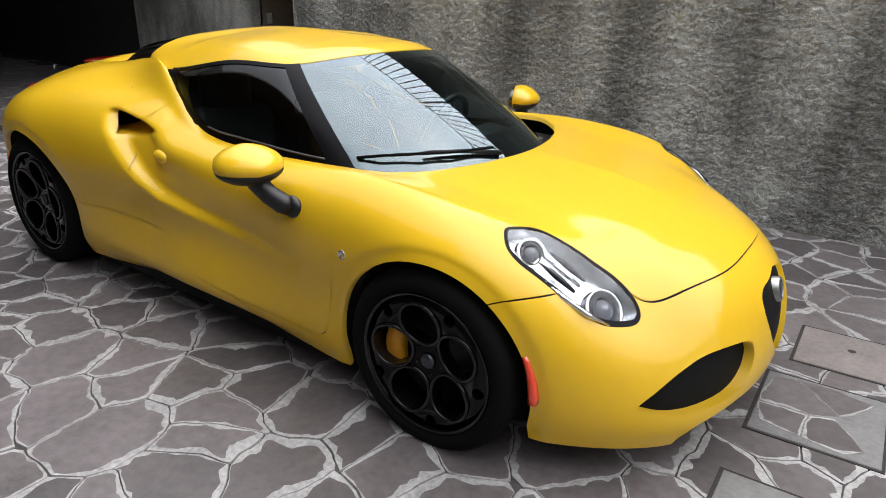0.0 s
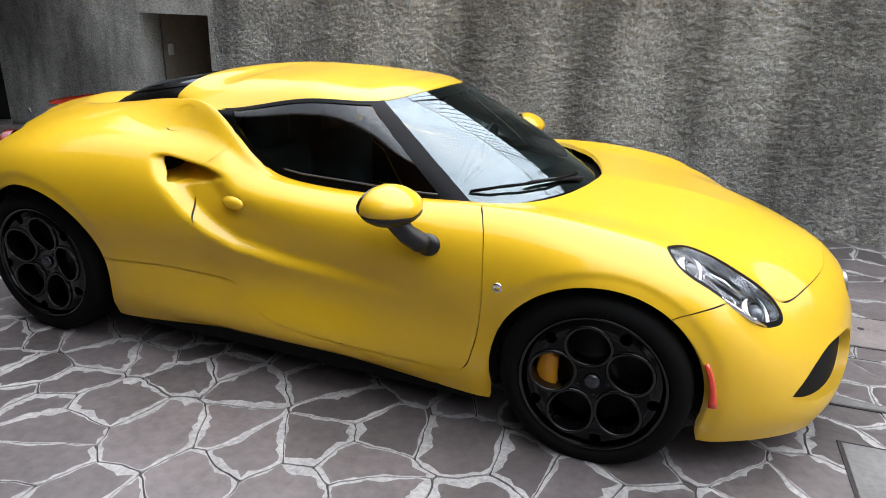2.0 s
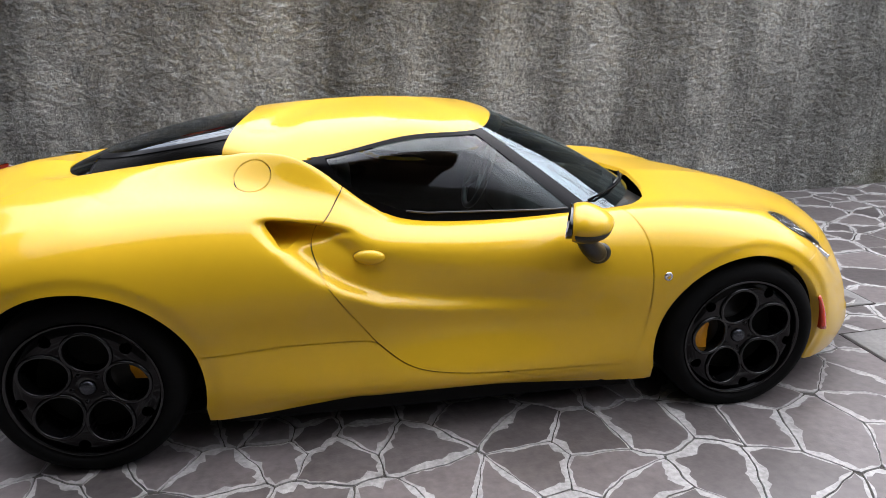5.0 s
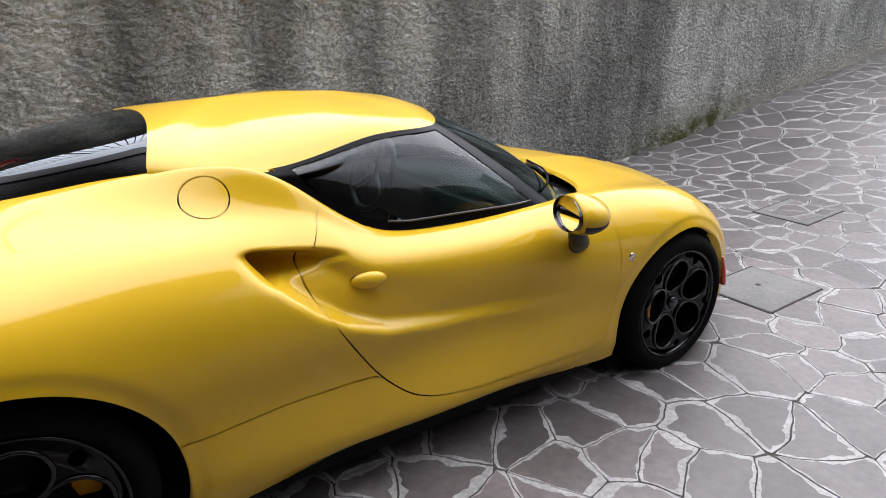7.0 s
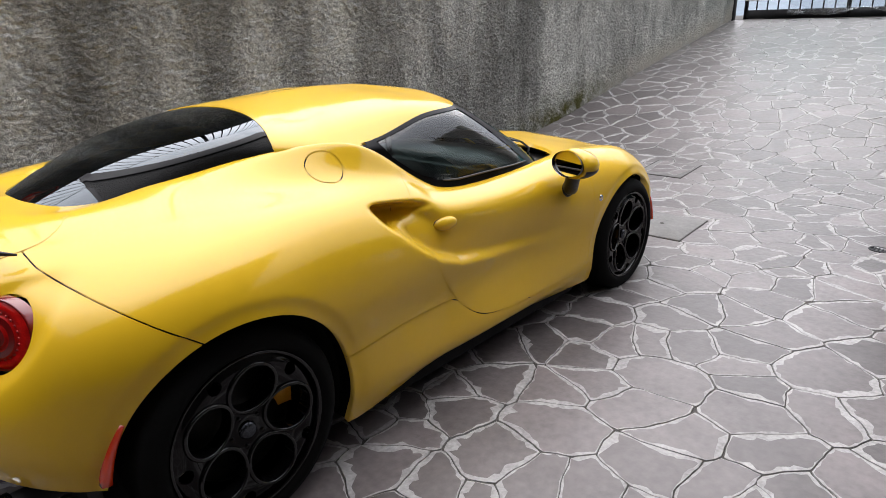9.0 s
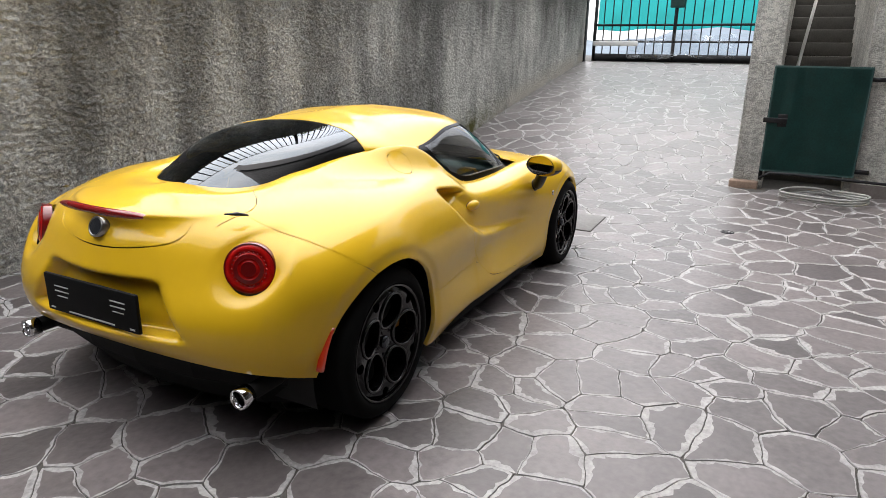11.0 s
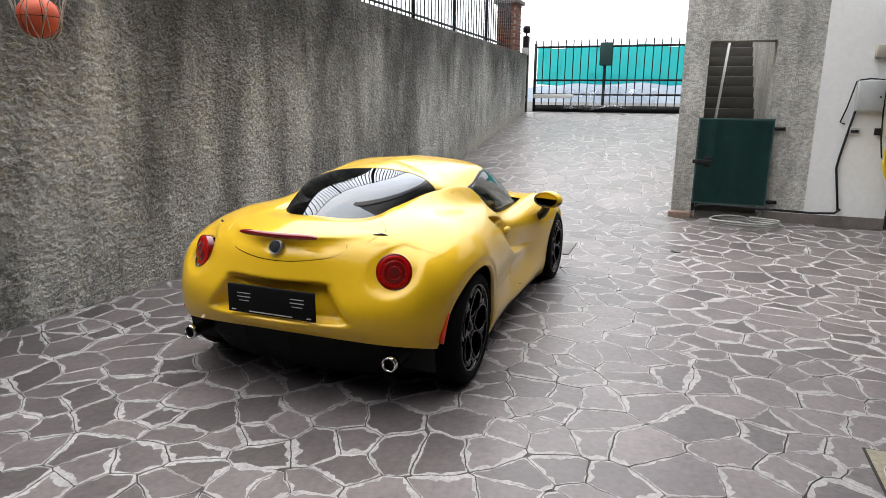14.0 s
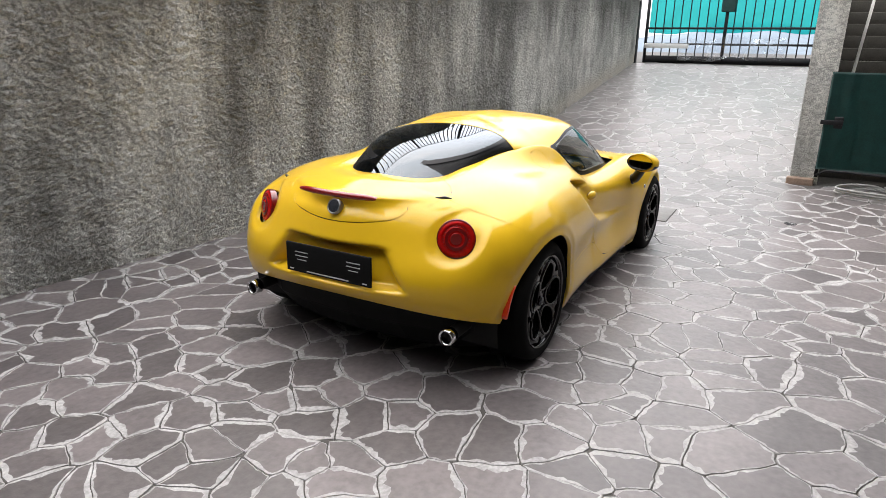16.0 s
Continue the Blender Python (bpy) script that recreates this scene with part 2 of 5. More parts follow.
def grid_bm(g):
    """The mesh of a half grid and its mirror half, welded, with its smooth normals kept in a layer."""
    bm = bmesh.new()
    for side in (1, -1):
        vs = [[bm.verts.new((p[0], p[1] * side, p[2])) for p in row] for row in g]
        for r in range(len(g) - 1):
            for k in range(len(g[0]) - 1):
                q = (vs[r][k], vs[r][k + 1], vs[r + 1][k + 1], vs[r + 1][k])
                bm.faces.new(q if side > 0 else q[::-1])
    bmesh.ops.remove_doubles(bm, verts=bm.verts, dist=1e-5)
    bmesh.ops.recalc_face_normals(bm, faces=bm.faces)
    if sum(f.normal.z for f in bm.faces) < 0:
        bmesh.ops.reverse_faces(bm, faces=bm.faces)
    bm.normal_update()
    lay = bm.verts.layers.float_vector.new("smooth")
    for v in bm.verts:
        v[lay] = v.normal
    bm.faces.layers.int.new("taken")
    return bm


def take(bm, name, keep, material, parent, label="", sink=0.0, thick=0.0, by=None):
    """A part made of the faces whose centres keep() accepts, with the smooth normals of the whole."""
    lay = bm.verts.layers.float_vector["smooth"]
    used = bm.faces.layers.int["taken"]
    faces = [f for f in bm.faces if not f[used]]
    if not faces:
        return None
    ok = [by(f) for f in faces] if by else keep(np.array([f.calc_center_median() for f in faces]))
    out, seen, normals = bmesh.new(), {}, []
    for f, k in zip(faces, ok):
        if not k:
            continue
        f[used] = 1
        ring = []
        for v in f.verts:
            if v not in seen:
                seen[v] = out.verts.new(v.co - Vector(v[lay]) * sink)
                normals.append(tuple(v[lay]))
            ring.append(seen[v])
        try:
            out.faces.new(ring)
        except ValueError:
            pass
    if thick:
        rim = [e for e in out.edges if e.is_boundary]
        vmap = {}
        inv = {nv: Vector(v[lay]) for v, nv in seen.items()}
        for e in rim:
            for v in e.verts:
                if v not in vmap:
                    vmap[v] = out.verts.new(v.co - inv[v] * thick)
                    normals.append(tuple(inv[v]))
        for e in rim:
            a, b = e.link_loops[0].vert, e.link_loops[0].link_loop_next.vert
            out.faces.new((b, a, vmap[a], vmap[b]))
    ob = part(name, out, material, parent, label)
    ob.data.normals_split_custom_set_from_vertices(normals)
    return ob


# ---- ground, walls ----
def ground_z(x):
    """Height of the drive: level by the garage, then a ramp up to the gate."""
    return float(np.interp(x, (-60, -1, 1.5, 3.0, 4.4, 5.2, 6.2, 9.8, 10.6, 400), (0, 0, 0.015, 0.07, 0.15, 0.30, 0.55, 1.34, 1.42, 1.42)))


def wall_y(x):
    return 2.245 - 0.068 * x


GROOVE = mat("dark_joint", (0.028, 0.024, 0.022), 0.9, var=0.3, scale=20)
MORTAR = mat("mortar", (0.315, 0.305, 0.298), 0.75, var=0.42, scale=7, bump=0.004, bump_scale=40)
GROUND = mat("ground_bed", (0.06, 0.055, 0.05), 0.9, var=0.3, scale=3)
STONE_LOOK = dict(base=(0.110, 0.095, 0.094), rough=0.40, var=0.32, scale=3.5, bump=0.003, bump_scale=22, random_tone=0.34)
STONE = mat("porphyry", **STONE_LOOK)
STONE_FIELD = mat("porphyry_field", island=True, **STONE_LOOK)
def ramp_sheen(m, pale):
    """Paints the sky sheen of the open ramp as paler stone; stones by the garage keep theirs."""
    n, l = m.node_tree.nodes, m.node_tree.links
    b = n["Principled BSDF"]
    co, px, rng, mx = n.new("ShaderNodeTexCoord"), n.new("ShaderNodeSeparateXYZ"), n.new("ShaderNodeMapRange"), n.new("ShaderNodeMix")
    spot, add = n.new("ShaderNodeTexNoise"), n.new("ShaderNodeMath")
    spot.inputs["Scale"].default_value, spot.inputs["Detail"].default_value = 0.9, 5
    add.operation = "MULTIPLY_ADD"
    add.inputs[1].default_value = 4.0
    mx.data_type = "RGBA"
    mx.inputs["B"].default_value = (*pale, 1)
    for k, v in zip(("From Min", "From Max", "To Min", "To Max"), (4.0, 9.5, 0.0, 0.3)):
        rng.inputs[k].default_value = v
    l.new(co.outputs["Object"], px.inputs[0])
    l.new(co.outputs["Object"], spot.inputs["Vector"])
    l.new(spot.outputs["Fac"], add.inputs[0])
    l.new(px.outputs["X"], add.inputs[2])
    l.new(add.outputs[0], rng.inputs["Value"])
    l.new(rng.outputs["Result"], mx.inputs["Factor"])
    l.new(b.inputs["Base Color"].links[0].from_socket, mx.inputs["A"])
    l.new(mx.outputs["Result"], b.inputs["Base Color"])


ramp_sheen(STONE_FIELD, (0.21, 0.20, 0.19))
GREY_SLAB = mat("grey_slab", (0.165, 0.16, 0.155), 0.8, var=0.25, scale=6, bump=0.002, bump_scale=60)
OCHRE_SLAB = mat("ochre_mortar", (0.22, 0.20, 0.145), 0.8, var=0.35, scale=5, bump=0.002, bump_scale=60)
CONCRETE = mat("cover_concrete", (0.185, 0.16, 0.15), 0.8, var=0.25, scale=6, bump=0.002, bump_scale=60)


def roughcast(name, pale, dark, streak, grain=70.0, relief=0.012, moss=False):
    """Pebbly render with damp vertical streaks and broad stains."""
    m = bpy.data.materials.new(name)
    m.use_nodes = True
    n, l = m.node_tree.nodes, m.node_tree.links
    b = n["Principled BSDF"]
    b.inputs["Roughness"].default_value = 0.9
    b.inputs["Specular IOR Level"].default_value = 0.25
    co = n.new("ShaderNodeTexCoord")

    def noise_at(scale, detail, stretch=(1, 1, 1), rough=0.55):
        mp_, t = n.new("ShaderNodeMapping"), n.new("ShaderNodeTexNoise")
        mp_.inputs["Scale"].default_value = stretch
        t.inputs["Scale"].default_value, t.inputs["Detail"].default_value, t.inputs["Roughness"].default_value = scale, detail, rough
        l.new(co.outputs["Object"], mp_.inputs["Vector"])
        l.new(mp_.outputs["Vector"], t.inputs["Vector"])
        return t.outputs["Fac"]

    def ranged(v, a, b_, c=0.0, d=1.0):
        r = n.new("ShaderNodeMapRange")
        for k, q in zip(("From Min", "From Max", "To Min", "To Max"), (a, b_, c, d)):
            r.inputs[k].default_value = q
        l.new(v, r.inputs["Value"])
        return r.outputs["Result"]

    def mul(u, v):
        r = n.new("ShaderNodeMath")
        r.operation = "MULTIPLY"
        l.new(u, r.inputs[0])
        l.new(v, r.inputs[1])
        return r.outputs[0]

    runs = ranged(noise_at(2.4, 7, (1, 1, 0.17), 0.62), 0.33, 0.60, 1 - 0.8 * streak, 1.04)
    runs2 = ranged(noise_at(1.15, 6, (1, 1, 0.26), 0.6), 0.37, 0.58, 1 - 1.0 * streak, 1.12)
    blot = ranged(noise_at(5.0, 6, rough=0.65), 0.3, 0.65, 0.72, 1.1)
    lump = noise_at(grain, 3, (1, 1, 1.35), 0.6)
    grit = noise_at(grain * 3.2, 3, rough=0.6)
    fine = n.new("ShaderNodeMath")
    fine.operation = "MULTIPLY_ADD"
    l.new(grit, fine.inputs[0])
    fine.inputs[1].default_value = 0.9
    l.new(lump, fine.inputs[2])
    fine = fine.outputs[0]
    speck = ranged(fine, 0.80, 1.08, 0.50, 1.06)
    tone = mul(mul(runs, runs2), mul(blot, speck))
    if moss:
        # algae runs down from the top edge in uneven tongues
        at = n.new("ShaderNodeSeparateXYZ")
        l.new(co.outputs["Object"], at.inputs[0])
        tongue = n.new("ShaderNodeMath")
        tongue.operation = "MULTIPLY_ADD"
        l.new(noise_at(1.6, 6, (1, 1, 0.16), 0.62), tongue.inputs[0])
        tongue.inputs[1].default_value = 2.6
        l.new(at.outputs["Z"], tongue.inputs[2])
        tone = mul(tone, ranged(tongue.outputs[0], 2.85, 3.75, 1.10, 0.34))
    mx = n.new("ShaderNodeMix")
    mx.data_type = "RGBA"
    mx.inputs["A"].default_value, mx.inputs["B"].default_value = (*dark, 1), (*pale, 1)
    l.new(tone, mx.inputs["Factor"])
    colour = mx.outputs["Result"]
    if moss:
        # green growth and pale splashes along the foot of the wall beside the ramp
        px = n.new("ShaderNodeSeparateXYZ")
        l.new(co.outputs["Object"], px.inputs[0])
        foot = n.new("ShaderNodeMath")
        foot.operation = "MULTIPLY_ADD"
        l.new(px.outputs["X"], foot.inputs[0])
        foot.inputs[1].default_value, foot.inputs[2].default_value = -0.2194, 0.81
        up = n.new("ShaderNodeMath")
        l.new(px.outputs["Z"], up.inputs[0])
        l.new(foot.outputs[0], up.inputs[1])
        band = mul(ranged(up.outputs[0], 0.42, 0.10), mul(ranged(px.outputs["X"], 3.9, 4.7), ranged(px.outputs["X"], 6.6, 5.4)))
        grow = mul(band, ranged(noise_at(4.5, 7, rough=0.65), 0.34, 0.56))
        green = n.new("ShaderNodeMix")
        green.data_type = "RGBA"
        green.inputs["B"].default_value = (0.12, 0.115, 0.035, 1)
        l.new(grow, green.inputs["Factor"])
        l.new(colour, green.inputs["A"])
        colour = green.outputs["Result"]
        splash = mul(mul(ranged(up.outputs[0], 0.34, 0.10), ranged(px.outputs["X"], 5.6, 6.8)), ranged(noise_at(3.5, 6, rough=0.6), 0.30, 0.52))
        pale_foot = n.new("ShaderNodeMix")
        pale_foot.data_type = "RGBA"
        pale_foot.inputs["B"].default_value = (0.52, 0.49, 0.43, 1)
        l.new(splash, pale_foot.inputs["Factor"])
        l.new(colour, pale_foot.inputs["A"])
        colour = pale_foot.outputs["Result"]
    l.new(colour, b.inputs["Base Color"])
    bp = n.new("ShaderNodeBump")
    bp.inputs["Strength"].default_value, bp.inputs["Distance"].default_value = 1.0, relief
    l.new(fine, bp.inputs["Height"])
    l.new(bp.outputs["Normal"], b.inputs["Normal"])
    return m


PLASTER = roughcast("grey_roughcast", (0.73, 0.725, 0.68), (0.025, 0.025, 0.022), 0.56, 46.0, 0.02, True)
HOUSE = roughcast("house_roughcast", (0.84, 0.82, 0.76), (0.13, 0.13, 0.11), 0.42, 24.0, 0.04)
WHITE = mat("white_plaster", (0.78, 0.78, 0.76), 0.8, var=0.06, scale=2, bump=0.001, bump_scale=80)
FACADE = roughcast("dark_facade", (0.10, 0.095, 0.085), (0.02, 0.02, 0.018), 0.3, 45.0, 0.01)
# near-black stands for the shade inside the open garage
SHADED_ROOM = mat("garage_shade", (0.016, 0.016, 0.016), 0.9, var=0.3, scale=2)
BOARDS = mat("balcony_boards", (0.16, 0.11, 0.07), 0.7, var=0.3, scale=5, random_tone=0.25, island=True)
IRON = mat("dark_iron", (0.02, 0.02, 0.022), 0.5, 0.6, var=0.3, scale=20)

bm = bmesh.new()
xs = [-60, -20, -8, -6, -4, -2, -1, 0, 1.5, 3, 3.7, 4.4, 4.8, 5.2, 5.7, 6.2, 7, 8, 9, 9.8, 10.6, 14, 30, 100, 400]
ys = [-300, -60, -12, -5, -3, -1, 1, 2.6, 4, 12, 60, 300]
vs = [[bm.verts.new((x, y, ground_z(x))) for y in ys] for x in xs]
for i in range(len(xs) - 1):
    for j in range(len(ys) - 1):
        bm.faces.new((vs[i][j], vs[i + 1][j], vs[i + 1][j + 1], vs[i][j + 1]))
ground = tagged(part("ground", bm, GROUND), "grey earth and mortar bed of the sloping paved drive", "ground", kind="structure")


def prism(bm, outline, z0, z1):
    """An upright block over a plan outline."""
    lo = [bm.verts.new((x, y, z0(x) if callable(z0) else z0)) for x, y in outline]
    hi = [bm.verts.new((x, y, z1(x) if callable(z1) else z1)) for x, y in outline]
    n = len(outline)
    bm.faces.new(lo[::-1])
    bm.faces.new(hi)
    for k in range(n):
        bm.faces.new((lo[k], lo[(k + 1) % n], hi[(k + 1) % n], hi[k]))


def wall(name, outline, z0, z1, material, label):
    bm = bmesh.new()
    prism(bm, outline, z0, z1)
    bmesh.ops.recalc_face_normals(bm, faces=bm.faces)
    return tagged(part(name, bm, material, smooth=False), label, "wall", kind="structure")


def wall_top(x):
    return 2.86 - 0.028 * x


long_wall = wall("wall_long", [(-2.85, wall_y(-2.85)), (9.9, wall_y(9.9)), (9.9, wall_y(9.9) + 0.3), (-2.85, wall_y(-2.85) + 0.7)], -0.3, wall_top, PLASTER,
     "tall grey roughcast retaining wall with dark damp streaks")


def lattice_noise(u, v, seed):
    """Smooth random heights over a plane, one bump a unit."""
    table = np.random.default_rng(seed).random((256, 256))
    iu, iv = np.floor(u).astype(int), np.floor(v).astype(int)
    fu, fv = u - iu, v - iv
    fu, fv = fu * fu * (3 - 2 * fu), fv * fv * (3 - 2 * fv)
    at = lambda a, b: table[a % 256, b % 256]
    return (at(iu, iv) * (1 - fu) + at(iu + 1, iv) * fu) * (1 - fv) + (at(iu, iv + 1) * (1 - fu) + at(iu + 1, iv + 1) * fu) * fv


# thrown roughcast skin on the face of the long wall: lumps a few centimetres wide
nx_, nz_ = 1150, 262
gx = np.linspace(-2.845, 9.89, nx_)
gt = np.linspace(0, 1, nz_)
X, T = np.meshgrid(gx, gt, indexing="ij")
foot = np.interp(gx, (-60, -1, 1.5, 3.0, 4.4, 5.2, 6.2, 9.8, 10.6), (0, 0, 0.015, 0.07, 0.15, 0.30, 0.55, 1.34, 1.42))[:, None] - 0.03
Z = foot + (2.855 - 0.028 * X - foot) * T
lumps = lattice_noise(X * 36, Z * 44, 1) * 0.5 + lattice_noise(X * 78, Z * 86, 2) * 0.5
lumps = np.clip((lumps - 0.28) * 2.2, 0, 1)
swell = lattice_noise(X * 1.7, Z * 1.7, 3)
Y = 2.245 - 0.068 * X - 0.003 - 0.013 * lumps - 0.010 * swell
verts = np.stack([X, Y, Z], 2).reshape(-1, 3)
idx = np.arange(nx_ * nz_).reshape(nx_, nz_)
faces = np.stack([idx[:-1, :-1], idx[1:, :-1], idx[1:, 1:], idx[:-1, 1:]], 2).reshape(-1, 4)
me = bpy.data.meshes.new("roughcast_skin")
me.from_pydata(verts.tolist(), [], faces.tolist())
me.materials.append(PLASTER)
me.polygons.foreach_set("use_smooth", [True] * len(me.polygons))
skin_ob = new("roughcast_skin", me)
skin_ob.parent = long_wall
# recessed stretch of wall with a low doorway beside the garage
def niche_y(x):
    return 2.42 - 0.068 * x


for x0, x1, z0 in ((-6.3, -3.98, -0.3), (-3.98, -3.08, 1.31), (-3.08, -2.85, -0.3)):
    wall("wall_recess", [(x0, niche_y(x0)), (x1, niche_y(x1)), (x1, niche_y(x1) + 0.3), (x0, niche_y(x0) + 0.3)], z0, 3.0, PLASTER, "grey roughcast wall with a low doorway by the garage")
# garage: front wall with a wide opening, room behind with its shade in the wall colour
GX = -5.95
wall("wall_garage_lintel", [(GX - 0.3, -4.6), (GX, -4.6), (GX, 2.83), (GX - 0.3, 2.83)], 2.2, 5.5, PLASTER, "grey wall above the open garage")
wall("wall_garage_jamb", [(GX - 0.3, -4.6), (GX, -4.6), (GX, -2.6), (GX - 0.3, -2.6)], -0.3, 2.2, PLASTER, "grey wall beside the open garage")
wall("wall_garage_back", [(-11.3, -4.6), (-11, -4.6), (-11, 3.2), (-11.3, 3.2)], -0.3, 2.5, SHADED_ROOM, "garage back wall, near-black for the unlit room's shade")
wall("wall_garage_side", [(-11, 2.9), (GX - 0.3, 2.9), (GX - 0.3, 3.2), (-11, 3.2)], -0.3, 2.5, SHADED_ROOM, "garage side wall, near-black for the unlit room's shade")
wall("wall_garage_far", [(-11, -4.6), (GX - 0.3, -4.6), (GX - 0.3, -4.3), (-11, -4.3)], -0.3, 2.5, SHADED_ROOM, "garage side wall, near-black for the unlit room's shade")
tagged(part("ceiling_garage", boxed(-11.3, GX - 0.3, -4.6, 3.2, 2.5, 2.7), SHADED_ROOM, smooth=False), "garage ceiling, near-black for the unlit room's shade", "ceiling", kind="structure")
# boarded balcony out of view, added to shade the yard's edge and the garage
bm = bmesh.new()
box(bm, -6.2, .9, -4.4, -1.75, 3.05, 3.2)
box(bm, -5.95, -4.4, -1.75, 2.6, 3.05, 3.2)
for k in range(34):
    x = -6.0 + .2 * k
    box(bm, x, x + .17, -4.4, -1.77, 3.02, 3.05)
    if x < -4.55:
        box(bm, x, x + .17, -1.75, 2.58, 3.02, 3.05)
tagged(part("ceiling_balcony", bm, BOARDS, smooth=False), "brown boarded balcony underside, out of view, added to shade the yard", "ceiling", kind="structure")
# house: stair pier, white wall, portico
HX = 4.35
wall("wall_pier", [(HX, -2.06), (HX, -1.77), (HX + 2.6, -1.77), (HX + 2.6, -2.06)], 0.0, 3.4, HOUSE, "pale grey roughcast pier beside the stairway")
wall("wall_lintel", [(HX, -2.80), (HX, -2.06), (HX + 0.3, -2.06), (HX + 0.3, -2.80)], 2.32, 3.4, HOUSE, "stained roughcast wall above the stairway")
wall("wall_stair", [(HX, -3.30), (HX, -2.80), (HX + 2.6, -2.80), (HX + 2.6, -3.30)], 0.0, 3.4, HOUSE, "pale grey roughcast wall beside the stairway")
wall("wall_white", [(HX - 0.0, -4.15), (HX, -3.30), (HX + 0.3, -3.30), (HX + 0.3, -4.15)], 0.0, 2.75, WHITE, "smooth white plaster wall under the portico")
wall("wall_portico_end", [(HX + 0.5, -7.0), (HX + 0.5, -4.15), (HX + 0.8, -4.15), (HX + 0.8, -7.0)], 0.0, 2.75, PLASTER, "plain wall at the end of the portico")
wall("wall_house", [(-6.25, -4.7), (-6.25, -4.4), (.9, -4.4), (.9, -4.7)], -0.3, 7.5, FACADE, "plain house wall along the yard")
wall("wall_house_low", [(.9, -4.7), (.9, -4.4), (3.0, -4.4), (3.0, -4.7)], -0.3, 2.95, FACADE, "low house wall beside the portico")
wall("wall_house_return", [(2.7, -7.0), (2.7, -4.7), (3.0, -4.7), (3.0, -7.0)], -0.3, 2.95, FACADE, "plain house wall turning into the portico")
wall("wall_portico_back", [(3.0, -7.3), (HX + 0.8, -7.3), (HX + 0.8, -7.0), (3.0, -7.0)], -0.3, 2.95, HOUSE, "plain wall at the back of the portico")
tagged(part("ceiling_portico", boxed(3.0, HX + 0.8, -7.0, -3.95, 2.75, 2.95), WHITE, smooth=False), "plain white portico ceiling", "ceiling", kind="structure")

tagged(part("baseboard", boxed(HX - 0.012, HX, -4.15, -2.86, 0.05, 0.275), CONCRETE, smooth=False), "grey-brown plinth strip along the foot of the house wall", "baseboard", kind="structure")
# ---- the car ----
car = thing("sports_car", "glossy yellow mid-engined two-seat sports coupe parked on the drive", "car")
# feature lines: nose, grille side, front corner, before wheel, wheel, behind wheel, door, door rear, pillar foot, buttress, before wheel, wheel, behind wheel, corner, tail
SILL = [(2.02, 0, .17), (1.985, .30, .155), (1.875, .585, .145), (1.55, .81, .15), (1.19, .84, .15), (.83, .845, .15), (.3, .81, .165), (-.05, .808, .165), (-0.220, 0.809, 0.165), (-.35, .81, .165), (-.8, .85, .145), (-1.19, .86, .18), (-1.56, .81, .315), (-1.765, .57, .375), (-1.84, 0, .405)]
FLARE = [(2.06, 0, .25), (2.02, .32, .24), (1.885, .605, .24), (1.56, .84, .26), (1.19, .892, .26), (.83, .868, .25), (.3, .866, .225), (-.05, .867, .225), (-0.220, 0.860, 0.226), (-.35, .862, .228), (-.8, .888, .255), (-1.19, .91, .28), (-1.575, .83, .41), (-1.79, .575, .445), (-1.895, 0, .468)]
MIDDLE = [(2.06, 0, .38), (1.995, .34, .38), (1.83, .605, .39), (1.545, .852, .42), (1.19, .910, .44), (.83, .874, .42), (.3, .82, .42), (-.05, .822, .42), (-0.220, 0.827, 0.420), (-.35, .83, .42), (-.8, .885, .44), (-1.19, .925, .47), (-1.575, .825, .54), (-1.785, .58, .562), (-1.895, 0, .575)]
UPPER = [(2.03, 0, .50), (1.94, .345, .50), (1.755, .59, .495), (1.525, .838, .55), (1.19, .908, .60), (.83, .880, .58), (.3, .84, .58), (-.05, .85, .58), (-0.220, 0.856, 0.580), (-.35, .86, .58), (-.8, .90, .60), (-1.19, .93, .66), (-1.56, .82, .67), (-1.712, .59, .68), (-1.86, 0, .70)]
SHOULDER = [(1.97, 0, .58), (1.865, .335, .588), (1.675, .56, .595), (1.48, .788, .655), (1.19, .870, .70), (.83, .842, .72), (.3, .81, .72), (-.05, .815, .725), (-0.220, 0.823, 0.731), (-.35, .83, .735), (-.8, .86, .775), (-1.19, .865, .81), (-1.51, .76, .79), (-1.655, .55, .795), (-1.815, 0, .815)]
CREST = [(1.9, 0, 0.635), (1.77, 0.32, 0.65), (1.59, 0.525, 0.675), (1.41, 0.70, 0.735), (1.19, 0.757, 0.780), (0.83, 0.74, 0.803), (0.3, 0.72, 0.772), (-0.05, 0.725, 0.78), (-0.22, 0.727, 0.803), (-0.36, 0.73, 0.85), (-0.8, 0.745, 0.89), (-1.15, 0.715, 0.9), (-1.42, 0.6, 0.885), (-1.61, 0.42, 0.88), (-1.77, 0, 0.9)]
INNER = [(1.72, 0, 0.7), (1.62, 0.28, 0.71), (1.47, 0.415, 0.735), (1.32, 0.52, 0.755), (1.12, 0.56, 0.78), (0.85, 0.59, 0.795), (0.3, 0.655, 0.778), (-0.05, 0.657, 0.792), (-0.22, 0.643, 0.862), (-0.47, 0.57, 1.033), (-0.8, 0.432, 1.022), (-1.1, 0.35, 0.975), (-1.35, 0.37, 0.945), (-1.51, 0.26, 0.935), (-1.62, 0, 0.945)]
